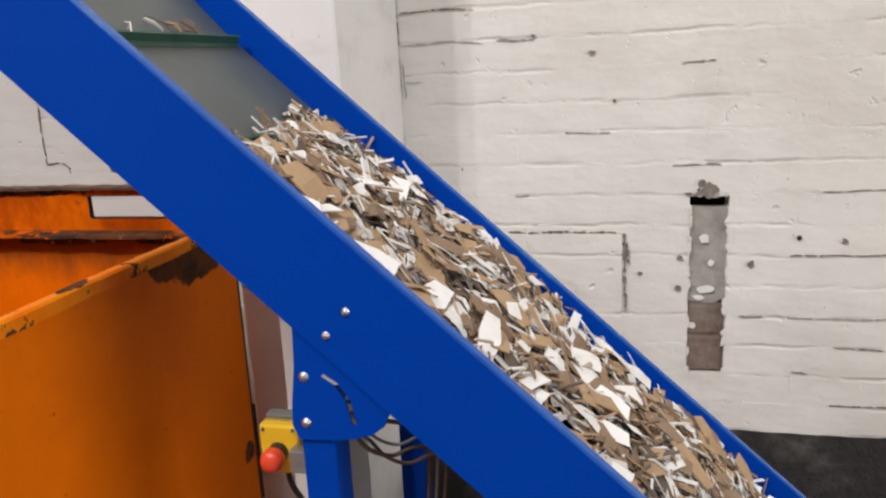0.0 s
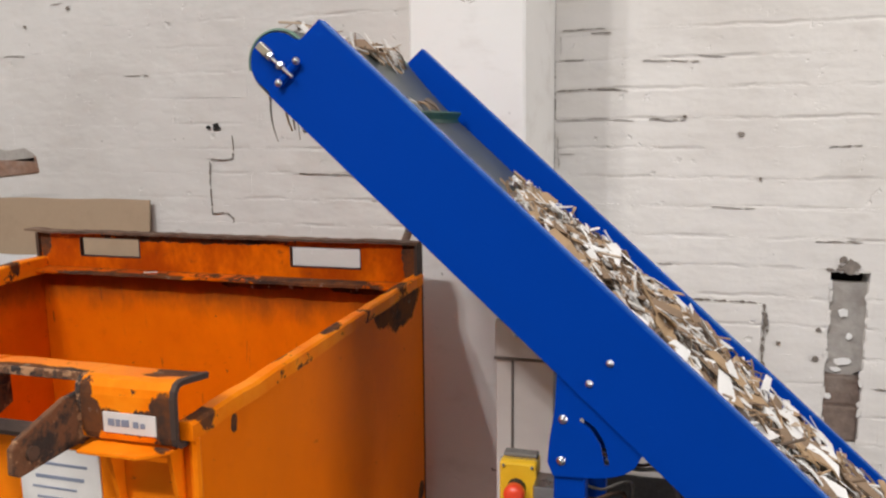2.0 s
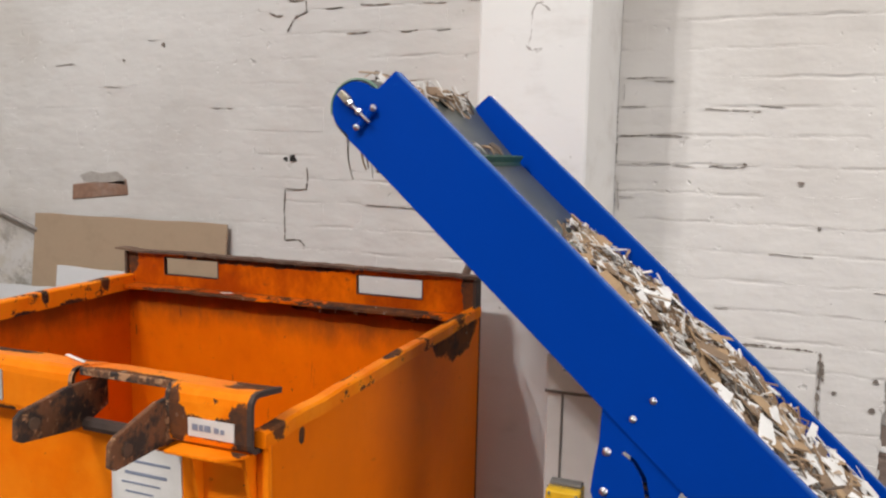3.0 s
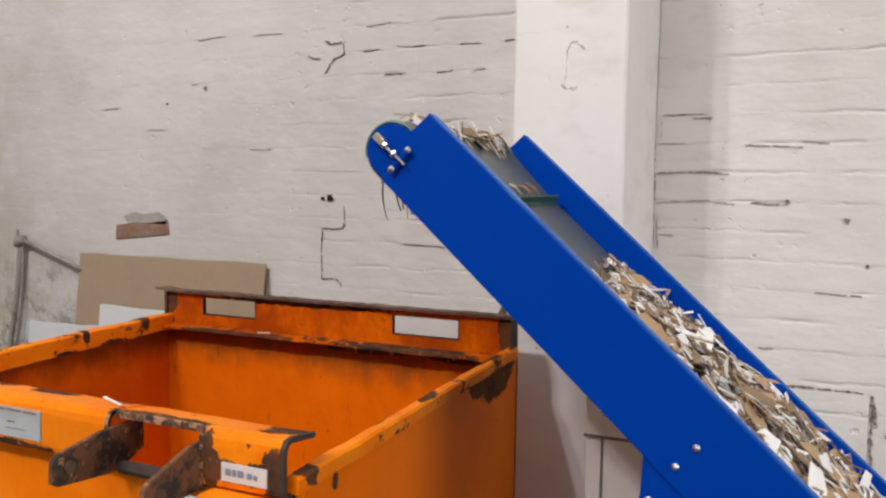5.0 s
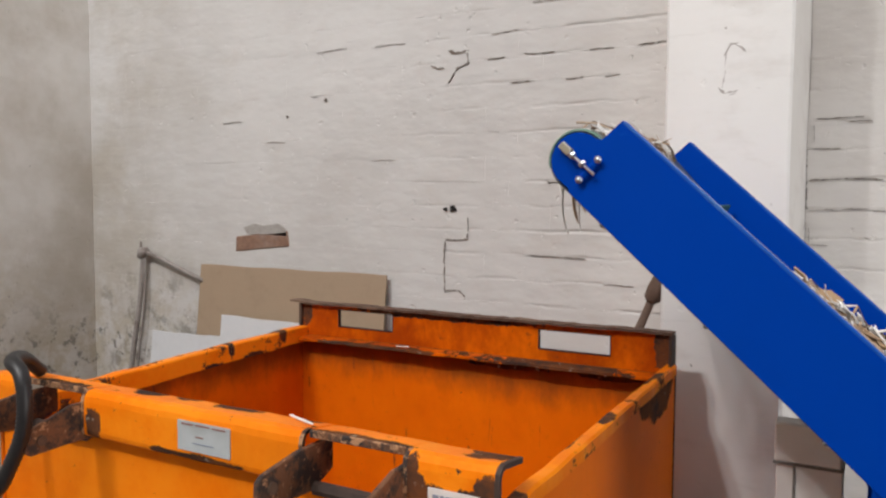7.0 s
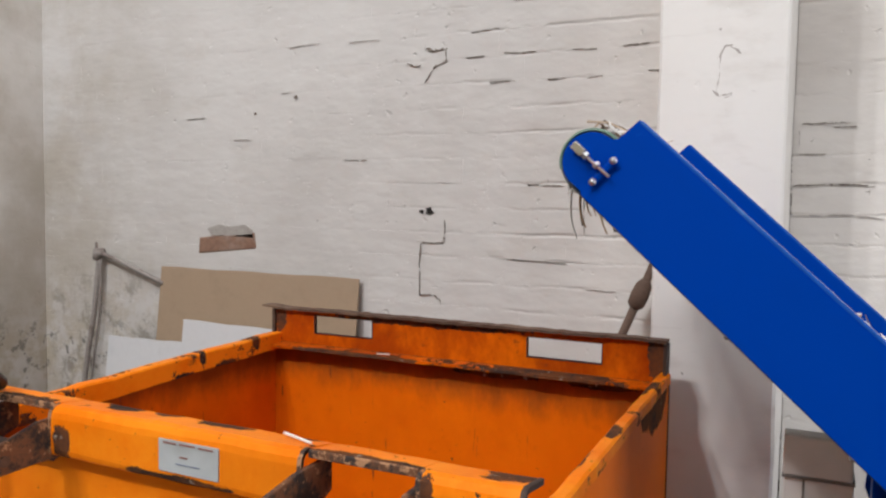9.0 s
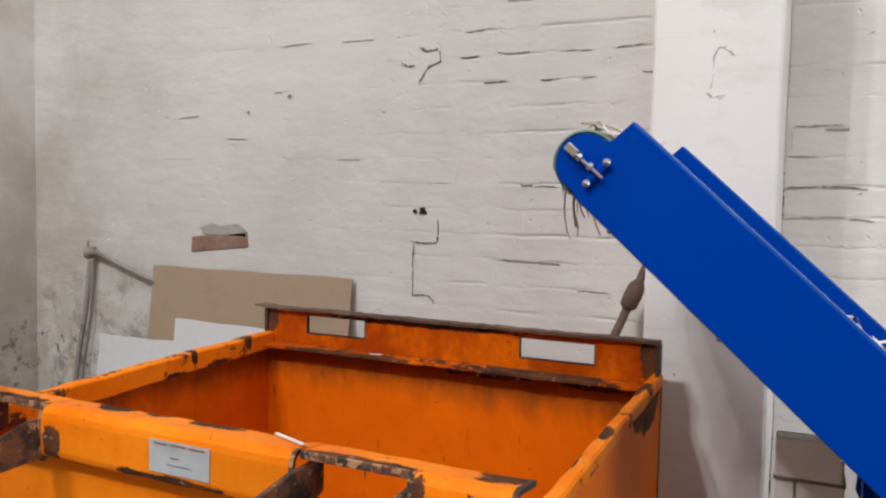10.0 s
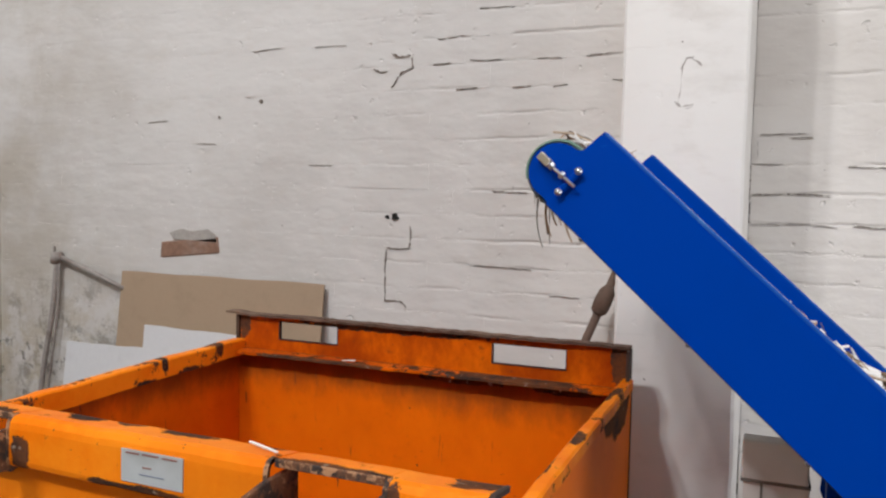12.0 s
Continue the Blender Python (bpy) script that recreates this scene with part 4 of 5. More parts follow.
line = bend([(-0.06, -1.545, 1.204), (-0.01, -1.61, 1.245), (0.055, -1.672, 1.257), (0.098, -1.685, 1.243), (0.114, -1.69, 1.194), (0.101, -1.69, 1.135), (0.053, -1.69, 1.06), (-0.02, -1.69, 0.95), (-0.06, -1.70, 0.6), (-0.05, -1.70, 0.3), (-0.04, -1.71, 0.014)], 14)
part("tube", tube(line, [0.0122 + 0.0012 * (i % 2) for i in range(len(line))], 10), M_BLACK, hose, smooth=True)
for nm, lab, p, q in (("paper_strip", "white paper strip lying on the skip front", (0.53, -1.520, 1.1935), (0.599, -1.553, 1.1975)), ("paper_scrap", "white paper scrap on the rusty ledge", (0.19, -0.672, 1.1305), (0.225, -0.664, 1.1315))):
    a, b = Vector(p), Vector(q)
    d = (b - a).normalized()
    w = d.cross(Vector((0, 0, 1))) * 0.0022
    bm = bmesh.new()
    vs = [bm.verts.new(c + Vector((0, 0, dz))) for dz in (0, 0.0022) for c in (a - w, a + w, b + w * 0.7, b - w)]
    for f in ((0, 1, 2, 3), (4, 5, 6, 7), (0, 1, 5, 4), (1, 2, 6, 5), (2, 3, 7, 6), (3, 0, 4, 7)):
        bm.faces.new([vs[i] for i in f])
    tagged(part(nm, bm, M_PAPER), lab, "paper")

# ---- the blue conveyor ----
ANGLE = radians(42.4)
CU, CN = Vector((math.cos(ANGLE), 0, -math.sin(ANGLE))), Vector((math.sin(ANGLE), 0, math.cos(ANGLE)))
PEAK = Vector((0.972, -1.245, 1.66))
WIDE, LONG, DEEP = 0.51, 2.15, 0.1425
BELT = -0.058
CM = Matrix(((CU.x, 0, CN.x, PEAK.x), (0, 1, 0, PEAK.y), (CU.z, 0, CN.z, PEAK.z), (0, 0, 0, 1)))     # local: along, across, up from the belt
ROLL_U, ROLL_N, ROLL_R = -0.012, -0.0945, 0.051
SIDE = Matrix(((1, 0, 0, 0), (0, 0, 1, 0), (0, 1, 0, 0), (0, 0, 0, 1)))      # outline (along, up) to local


def local(x, z):
    d = Vector((x, 0, z)) - Vector((PEAK.x, 0, PEAK.z))
    return d.dot(CU), d.dot(CN)


def bolt(parent, at, out, r=0.0042, material=None):
    """A domed bolt head on a washer; out: the way it faces."""
    at, out = Vector(at), Vector(out).normalized()
    bm = bmesh.new()
    tube_into(bm, [at, at + out * 0.0014], r * 1.35, 14)
    tube_into(bm, [at + out * 0.0014, at + out * 0.003, at + out * 0.0046, at + out * 0.0054], [r, r * 0.97, r * 0.7, r * 0.25], 12)
    return part("bolt", bm, material or M_STEEL, parent, "bright zinc bolt", smooth=True)


def build_conveyor():
    c = thing("belt_conveyor", "bright blue steel belt conveyor carrying shredded card", "conveyor", (1.6, -0.99, 0))
    arc = [(ROLL_U + 0.0455 * math.cos(a), ROLL_N + 0.0455 * math.sin(a)) for a in [radians(d) for d in range(262, 84, -9)]]
    outline = [(0, 0), (LONG, 0), (LONG, -DEEP), (0.012, -DEEP), (0.006, -DEEP + 0.004)] + arc + [(-0.0045, -0.043)]
    sides = []
    for y0, inner in ((0.0, 1), (WIDE - 0.003, -1)):
        bm = prism(outline, 0.003, CM @ Matrix.Translation((0, y0, 0)) @ SIDE, 0.0007)
        f0, f1 = (0.0, 0.017) if inner > 0 else (WIDE - 0.003, WIDE + 0.013)
        edge = box_bm(0.002, LONG, f0 - 0.0004, f1 + 0.0004, -0.005, 0.0016, bevel=0.0024, m=CM)
        lip = (f1 - 0.0035, f1 - 0.001)
        add_box(edge, 0.002, LONG, *lip, -0.016, -0.004, bevel=0.001, m=CM)
        sides.append(part("side_panel", bm, M_BLUE, c))
        part("top_flange", edge, M_BLUE_EDGE, sides[-1], "lighter blue folded edge under dust")
    near = sides[0]
    # belt loop
    path = [(ROLL_U + ROLL_R * math.cos(a), ROLL_N + ROLL_R * math.sin(a)) for a in [radians(d) for d in range(270, 84, -10)]]
    tail_u = LONG - 0.07
    tail = [(tail_u + 0.043 * math.cos(a), -0.101 + 0.043 * math.sin(a)) for a in [radians(d) for d in range(90, -91, -15)]]
    loop = path + [(0.06, -0.052), (0.14, BELT)] + [(0.14 + i * 0.1, BELT) for i in range(1, 19)] + tail
    bm = bmesh.new()
    rows = []
    for i, (u, n) in enumerate(loop):
        a, b = Vector(loop[i - 1]), Vector(loop[(i + 1) % len(loop)])
        d = (b - a).normalized()
        nn = Vector((d.y, -d.x))
        rows.append([bm.verts.new(CM @ Vector(q)) for q in ((u, 0.010, n), (u, WIDE - 0.010, n), (u + nn.x * 0.003, WIDE - 0.010, n + nn.y * 0.003), (u + nn.x * 0.003, 0.010, n + nn.y * 0.003))])
    for i, r in enumerate(rows):
        q = rows[i - 1]
        for k in range(4):
            bm.faces.new((q[k], q[(k + 1) % 4], r[(k + 1) % 4], r[k]))
    belt = part("belt", bm, M_BELT, c, "dark grey-green cleated rubber belt", smooth=False)
    cleat_profile = [(-0.012, 0), (-0.004, 0.003), (-0.0025, 0.017), (0.0025, 0.017), (0.004, 0.003), (0.012, 0)]

    def cleat(u, n, turn):
        m = CM @ Matrix.Translation((u, 0.022, n)) @ Matrix.Rotation(turn, 4, "Y") @ SIDE
        part("cleat", prism(cleat_profile, WIDE - 0.044, m), M_CLEAT, belt, "dark green belt cleat")
    for k in range(8):
        cleat(0.157 + 0.231 * k, BELT + 0.0002 if k else BELT + 0.001, 0)
    for dy in (0.004, WIDE - 0.0085):
        edge = [CM @ Vector((ROLL_U + (ROLL_R - 0.0015) * math.cos(t), dy + 0.002, ROLL_N + (ROLL_R - 0.0015) * math.sin(t))) for t in [radians(d) for d in range(235, 60, -7)]]
        part("belt_edge", tube(edge, 0.0028, 6), M_BELTEDGE, belt, "pale green belt edge")
    part("head_roller", tube([CM @ Vector((ROLL_U, y, ROLL_N)) for y in (0.012, WIDE - 0.012)], ROLL_R - 0.0035, 24), M_STEEL, c)
    part("slider_bed", box_bm(0.04, LONG - 0.1, 0.0035, WIDE - 0.0035, -0.068, -0.0645, m=CM), M_BLUE, c)
    # take-up at the head: block, threaded rod and fixings on each side
    for y, s in ((0.0, -1), (WIDE, 1)):
        def at(x, z, off=0.0):
            u, n = local(x, z)
            return CM @ Vector((u, y + s * off, n))
        blk = part("take_up_block", tube([at(0.936, 1.599, 0.004), at(0.905, 1.567, 0.004)], 0.0065, 8), M_BLUE, c, "blue take-up block")
        for x, z in ((0.936, 1.599), (0.905, 1.567)):
            bolt(blk, at(x, z, 0.009), (0, s, 0), 0.0045)
        rod = part("threaded_rod", tube([at(0.889, 1.611, 0.012), at(0.931, 1.575, 0.012)], 0.0028, 8), M_STEEL, c, "bright threaded rod")
        for x, z in ((0.8945, 1.6065), (0.911, 1.5925)):
            w = (at(0.931, 1.575) - at(0.889, 1.611)).normalized() * 0.0028
            part("nut", tube([at(x, z, 0.012) - w, at(x, z, 0.012) + w], 0.0068, 6), M_STEEL, rod)
        u, n = local(0.881, 1.618)
        part("rod_end", add_box(bmesh.new(), u - 0.011, u + 0.011, y + s * 0.0005 if s > 0 else y - 0.012, y + 0.012 if s > 0 else y - 0.0005, n - 0.0065, n + 0.0065, bevel=0.0015, m=CM), M_BRASS, c, "dull yellow zinc rod end")
    for x, z in ((1.412, 1.158), (1.383, 1.125)):
        bolt(near, (x, PEAK.y, z), (0, -1, 0))
    for x in (0.945, 1.111, 1.28):
        v = CM.inverted() @ Vector((x, 0, 1.506 - (x - 0.939) * 0.905))
        bolt(near, CM @ Vector((v.x, 0.006, -DEEP)), -CN, 0.0042, M_GREY)
    # pivot brackets with curved slots, legs and feet
    for y0, y1, s in ((PEAK.y + 0.004, PEAK.y + 0.009, -1), (PEAK.y + WIDE - 0.009, PEAK.y + WIDE - 0.004, 1)):
        shape = [(1.336, 1.160), (1.372, 1.125), (1.458, 1.048), (1.462, 1.021), (1.452, 1.0), (1.436, 0.987), (1.412, 0.979), (1.384, 0.975),
                 (1.331, 0.973), (1.322, 0.995), (1.325, 1.03), (1.332, 1.078)]
        mid = [(1.370, 1.067), (1.389, 1.055), (1.404, 1.032), (1.411, 0.998)]
        lo, hi = [], []
        for i, (x, z) in enumerate(mid):
            d = (Vector(mid[min(i + 1, 3)]) - Vector(mid[max(i - 1, 0)])).normalized()
            hi.append((x + d.y * 0.0035, z - d.x * 0.0035))
            lo.append((x - d.y * 0.0035, z + d.x * 0.0035))
        br = part("pivot_bracket", prism(shape, y1 - y0, Matrix(((1, 0, 0, 0), (0, 0, 1, y0), (0, 1, 0, 0), (0, 0, 0, 1))), 0.0006, hole=lo + hi[::-1]), M_BLUE, c)
        face = y0 if s < 0 else y1
        bolt(br, (1.345, face, 1.065), (0, s, 0), 0.0052)
        bolt(br, (1.343, face, 0.999), (0, s, 0), 0.0052)
        ly0, ly1 = (y1 + 0.001, y1 + 0.055) if s < 0 else (y0 - 0.055, y0 - 0.001)
        leg = part("leg", box_bm(1.331, 1.379, ly0, ly1, 0.008, 1.03, bevel=0.003), M_BLUE, c)
        part("foot_plate", box_bm(1.30, 1.41, ly0 - 0.03, ly1 + 0.03, 0, 0.0078, bevel=0.001), M_BLUE, leg)
    part("cross_rail", box_bm(1.336, 1.374, PEAK.y + 0.0645, PEAK.y + WIDE - 0.0645, 0.30, 0.34, bevel=0.003), M_BLUE, c)
    part("tail_foot", box_bm(2.40, 2.46, PEAK.y + 0.05, PEAK.y + WIDE - 0.05, 0, 0.26, bevel=0.004), M_BLUE, c)
    return c


conveyor = build_conveyor()


def build_stop():
    e = thing("emergency_stop", "yellow emergency stop box with a red mushroom button", "switch", (1.264, -1.15, 0.917))
    body = box_bm(1.233, 1.294, -1.170, -1.125, 0.878, 0.955, bevel=0.004)
    part("box", body, M_YELLOW, e)
    part("lid_seam", box_bm(1.2325, 1.2945, -1.1535, -1.152, 0.8775, 0.9555), M_GREY, e)
    for x, z in ((1.240, 0.884), (1.287, 0.884), (1.240, 0.949), (1.287, 0.949)):
        bolt(e, (x, -1.170, z), (0, -1, 0), 0.002, M_GREY)
    part("collar", tube([(1.262, -1.169, 0.913), (1.262, -1.181, 0.912)], [0.0155, 0.0135], 20), M_BLACK, e, "black button collar")
    btn = [(1.262, -1.180, 0.912), (1.262, -1.184, 0.912), (1.262, -1.196, 0.911), (1.262, -1.203, 0.911), (1.262, -1.206, 0.911)]
    part("button", tube(btn, [0.009, 0.0165, 0.0175, 0.0145, 0.006], 22), M_RED, e, "red mushroom push button", smooth=True)
    part("top_gland", box_bm(1.236, 1.292, -1.150, -1.129, 0.9552, 0.9625, bevel=0.002), M_GREY, e, "grey cover on the box")
    part("mount", box_bm(1.2942, 1.3308, -1.205, -1.15, 0.90, 0.935, bevel=0.002), M_STEEL, e)
    part("cable", tube(bend([(1.262, -1.147, 0.878), (1.264, -1.14, 0.84), (1.29, -1.13, 0.78), (1.33, -1.17, 0.72), (1.3285, -1.2, 0.4)]), 0.0045, 8), M_BLACK, e, smooth=True)


build_stop()


def build_cabinet():
    c = thing("control_cabinet", "narrow pale grey metal cabinet standing under the conveyor", "cabinet", (1.24, -0.87, 0))
    part("body", box_bm(1.184, 1.292, -0.966, -0.87, 0, 1.068, bevel=0.002), M_CABINET, c)
    part("lid", box_bm(1.181, 1.290, -0.970, -0.925, 1.0685, 1.140, bevel=0.004), M_CABINET, c)
    part("seam", box_bm(1.2125, 1.2165, -0.9685, -0.96, 0.0, 1.066), M_GREY, c, "dark upright seam")
    part("lip", box_bm(1.180, 1.294, -0.971, -0.866, 1.0645, 1.0695), M_GREY, c)


build_cabinet()
cables = thing("cable_bundle", "loose brown and black cables hanging under the conveyor", "cable", (1.5, -1.0, 0.95))
for i, (dy, r, drop, mat) in enumerate(((0.0, 0.0036, 0.03, M_GREY), (0.03, 0.003, 0.015, M_BLACK), (0.05, 0.003, 0.045, M_RUSTPOLE))):
    part("cable", tube(bend([(1.36, -1.17 + dy, 0.985), (1.40, -1.13 + dy, 0.972 - drop * 0.6), (1.45, -1.1 + dy, 0.965 - drop), (1.50, -1.06 + dy, 0.93 - drop * 0.6), (1.53, -0.95 + dy, 0.80 - drop), (1.55, -0.85, 0.45), (1.60, -0.80, 0.006)], 8), r, 8), mat, cables, smooth=True)


# two slack loops in front of the cabinet, and their tails
for dx, dz, r, mat in ((0.0, 0.0, 0.0038, M_RUSTPOLE), (0.014, 0.022, 0.0028, M_GREY), (0.03, -0.012, 0.0032, M_RUSTPOLE)):
    loop = [(1.325 + dx, -1.06, 0.90 + dz), (1.315 + dx, -1.0, 0.86 + dz), (1.335 + dx, -0.985, 0.825 + dz), (1.37 + dx, -0.975, 0.81 + dz), (1.405 + dx, -0.96, 0.82 + dz),
            (1.425 + dx, -0.93, 0.80 + dz), (1.415 + dx, -0.90, 0.72), (1.40 + dx, -0.90, 0.55), (1.41 + dx, -0.89, 0.3), (1.42 + dx, -0.88, 0.008)]
    part("cable", tube(bend(loop, 6), r, 8), mat, cables, smooth=True)


# ---- shredded card ----
def shreds(name, label, count, spot, seed, walls=None, size=1.0, share=0.66):
    """One heap of torn chips and cut strips; spot gives a place and a frame for each piece."""
    rnd = random.Random(seed)
    verts, faces = [], []
    for _ in range(count):
        got = spot(rnd)
        if got is None:
            continue
        at, ax, ay, az, tilt = got
        spin = noise.noise(at * 4.5) * 2.6 + 0.25 + rnd.gauss(0, 0.5) + (rnd.random() < 0.12) * 1.5
        e1 = ax * math.cos(spin) + ay * math.sin(spin)
        e2 = ay * math.cos(spin) - ax * math.sin(spin)
        ta, tb = rnd.gauss(0, tilt), rnd.gauss(0, tilt)
        e1, up = (e1 + az * math.tan(max(-1.2, min(1.2, ta)))).normalized(), az
        e2 = (e2 + az * math.tan(max(-1.2, min(1.2, tb)))).normalized()
        nrm = e1.cross(e2).normalized()
        if rnd.random() < share:
            ln, w = rnd.uniform(0.025, 0.10), rnd.uniform(0.0018, 0.0055)
            out = [(-ln / 2, -w / 2), (ln / 2, -w / 2 + rnd.uniform(-0.001, 0.001)), (ln / 2 - rnd.uniform(0, 0.004), w / 2), (-ln / 2 + rnd.uniform(0, 0.004), w / 2)]
            curl = rnd.gauss(0, 0.006)
        else:
            a, b = rnd.uniform(0.02, 0.062), rnd.uniform(0.013, 0.036)
            out = [(-a / 2 * rnd.uniform(0.6, 1.1), -b / 2), (a / 2 * rnd.uniform(0.7, 1.1), -b / 2 * rnd.uniform(0.5, 1.1)), (a / 2 * rnd.uniform(0.6, 1.1), b / 2 * rnd.uniform(0.6, 1.1)), (-a / 2 * rnd.uniform(0.5, 1.1), b / 2)]
            curl = rnd.gauss(0, 0.003)
        out = [(p * size, q * size) for p, q in out]
        th = rnd.choice((0.0008, 0.0016, 0.003))
        base = len(verts)
        # two halves, so that a piece can be bent
        mid = [((out[0][0] + out[1][0]) / 2, (out[0][1] + out[1][1]) / 2), ((out[2][0] + out[3][0]) / 2, (out[2][1] + out[3][1]) / 2)]
        ring = [(out[0], 0), (mid[0], curl), (out[1], 0), (out[2], 0), (mid[1], curl), (out[3], 0)]
        for dz in (0, th):
            for (p, q), lift in ring:
                v = at + e1 * p + e2 * q + nrm * (dz + lift)
                if walls:
                    v.y = min(max(v.y, walls[0]), walls[1])
                verts.append(v)
        faces += [[base + i for i in f] for f in ((0, 5, 4, 1), (1, 4, 3, 2), (6, 7, 10, 11), (7, 8, 9, 10), (0, 1, 7, 6), (1, 2, 8, 7), (2, 3, 9, 8), (3, 4, 10, 9), (4, 5, 11, 10), (5, 0, 6, 11))]
    me = bpy.data.meshes.new(name)
    me.from_pydata(verts, [], faces)
    me.materials.append(M_SHRED)
    return tagged(new(name, me), label, "shredded card", kind="stuff")


YV = Vector((0, 1, 0))


def heap_height(u, y):
    """How deep the load lies on the belt."""
    grow = min(1.0, max(0.0, (u - 0.33) / 0.30))
    lump = noise.noise(Vector((u * 7, y * 8, 1.0))) * 0.5 + noise.noise(Vector((u * 17, y * 17, 4.0))) * 0.3
    side = 1.0 - 0.35 * abs(y / WIDE - 0.5) * 2
    bare = math.exp(-((u - 0.60) / 0.05) ** 2 - ((y - 0.15) / 0.10) ** 2)
    return max(0.0, (0.008 + 0.038 * grow + 0.026 * lump * (0.25 + 0.75 * grow)) * side * (1 - 0.9 * bare))


def on_belt(rnd):
    u, y = rnd.uniform(0.05, 1.95), rnd.uniform(0.028, WIDE - 0.028)
    h = heap_height(u, y)
    edge = 0.375 + 0.09 * noise.noise(Vector((y * 9, 2.0, 7.0)))
    if u < edge:
        return None
    if h < 0.009 and rnd.random() < 0.85:
        return None
    n = BELT + 0.003 + h * (1 - rnd.random() ** 1.7)
    return CM @ Vector((u, y, n)), CU, YV, CN, 0.27


def on_cleat(rnd):
    """The few pieces caught behind a cleat."""
    return CM @ Vector((0.141 + rnd.uniform(-0.012, 0.004), rnd.uniform(0.17, 0.36), BELT + 0.006 + rnd.random() * 0.012)), YV, -CU, CN, 0.12


shreds("shredded_card", "heap of shredded white and brown card on the belt", 5600, on_belt, 21, (PEAK.y + 0.008, PEAK.y + WIDE - 0.008))


def on_head(rnd):
    a = radians(rnd.gauss(100, 16))
    y = rnd.uniform(0.04, WIDE - 0.04)
    r = ROLL_R + 0.002 + rnd.random() ** 2 * 0.010
    at = CM @ Vector((ROLL_U + r * math.cos(a), y, ROLL_N + r * math.sin(a)))
    nn = (CM.to_3x3() @ Vector((math.cos(a), 0, math.sin(a)))).normalized()
    return at, nn.cross(YV), YV, nn, 0.24


def big_on_top(rnd):
    u, y = rnd.uniform(0.40, 1.9), rnd.uniform(0.04, WIDE - 0.04)
    return CM @ Vector((u, y, BELT + 0.008 + heap_height(u, y))), CU, YV, CN, 0.33


M_CHIPWHITE = plain("white_card_chip", (0.80, 0.79, 0.78), 0.7, 0, 0.05, 90, 0.0004, (0.66, 0.64, 0.61))
M_CHIPBROWN = plain("brown_card_chip", (0.40, 0.27, 0.155), 0.8, 0, 0.2, 60, 0.0006, (0.30, 0.20, 0.12))
M_CHIPDARK = plain("dull_card_chip", (0.25, 0.17, 0.11), 0.85, 0, 0.2, 60, 0.0006, (0.17, 0.12, 0.08))


def card_pieces(count, seed):
    """Torn flat pieces of card, each lying loose on top of the heap."""
    rnd = random.Random(seed)
    for _ in range(count):
        at, ax, ay, az, tilt = big_on_top(rnd)
        spin = noise.noise(at * 4.5) * 2.6 + 0.25 + rnd.gauss(0, 0.6)
        e1, e2 = ax * math.cos(spin) + ay * math.sin(spin), ay * math.cos(spin) - ax * math.sin(spin)
        e1 = (e1 + az * rnd.gauss(0, tilt * 0.8)).normalized()
        e2 = (e2 + az * rnd.gauss(0, tilt * 0.8)).normalized()
        nrm = e1.cross(e2).normalized()
        a, b, curl = rnd.uniform(0.03, 0.09), rnd.uniform(0.018, 0.045), rnd.gauss(0, 0.004)
        out = [(-a / 2, -b / 2 * rnd.uniform(0.6, 1)), (0, -b / 2), (a / 2, -b / 2 * rnd.uniform(0.5, 1)), (a / 2 * rnd.uniform(0.7, 1.1), b / 2 * rnd.uniform(0.5, 1)), (a * rnd.uniform(-0.1, 0.1), b / 2), (-a / 2 * rnd.uniform(0.7, 1.1), b / 2 * rnd.uniform(0.5, 1))]
        bm = bmesh.new()
        rings = []
        for dz in (0, rnd.choice((0.0009, 0.0016, 0.003))):
            row = []
            for i, (p, q) in enumerate(out):
                v = e1 * p + e2 * q + nrm * (dz + (curl if i in (1, 4) else 0))
                v.y = min(max(v.y, PEAK.y + 0.008 - at.y), PEAK.y + WIDE - 0.008 - at.y)
                row.append(bm.verts.new(v))
            rings.append(row)
        for row in rings:
            bm.faces.new((row[0], row[1], row[4], row[5]))
            bm.faces.new((row[1], row[2], row[3], row[4]))
        for i in range(6):
            bm.faces.new((rings[0][i], rings[0][(i + 1) % 6], rings[1][(i + 1) % 6], rings[1][i]))
        mat, kind = rnd.choice(((M_CHIPWHITE, "white"), (M_CHIPWHITE, "white"), (M_CHIPBROWN, "brown"), (M_CHIPBROWN, "brown"), (M_CHIPDARK, "dull brown")))
        ob = part("card_piece", bm, mat)
        ob.location = at
        tagged(ob, f"torn {kind} card piece lying on the shredded heap", "card piece", "card pieces on the belt")


card_pieces(230, 31)
shreds("caught_card", "torn card strips caught behind a belt cleat", 8, on_cleat, 12, (PEAK.y + 0.008, PEAK.y + WIDE - 0.008), 0.9, 0.6)
shreds("shredded_card_at_head", "loose shredded strips going over the belt end", 105, on_head, 5)


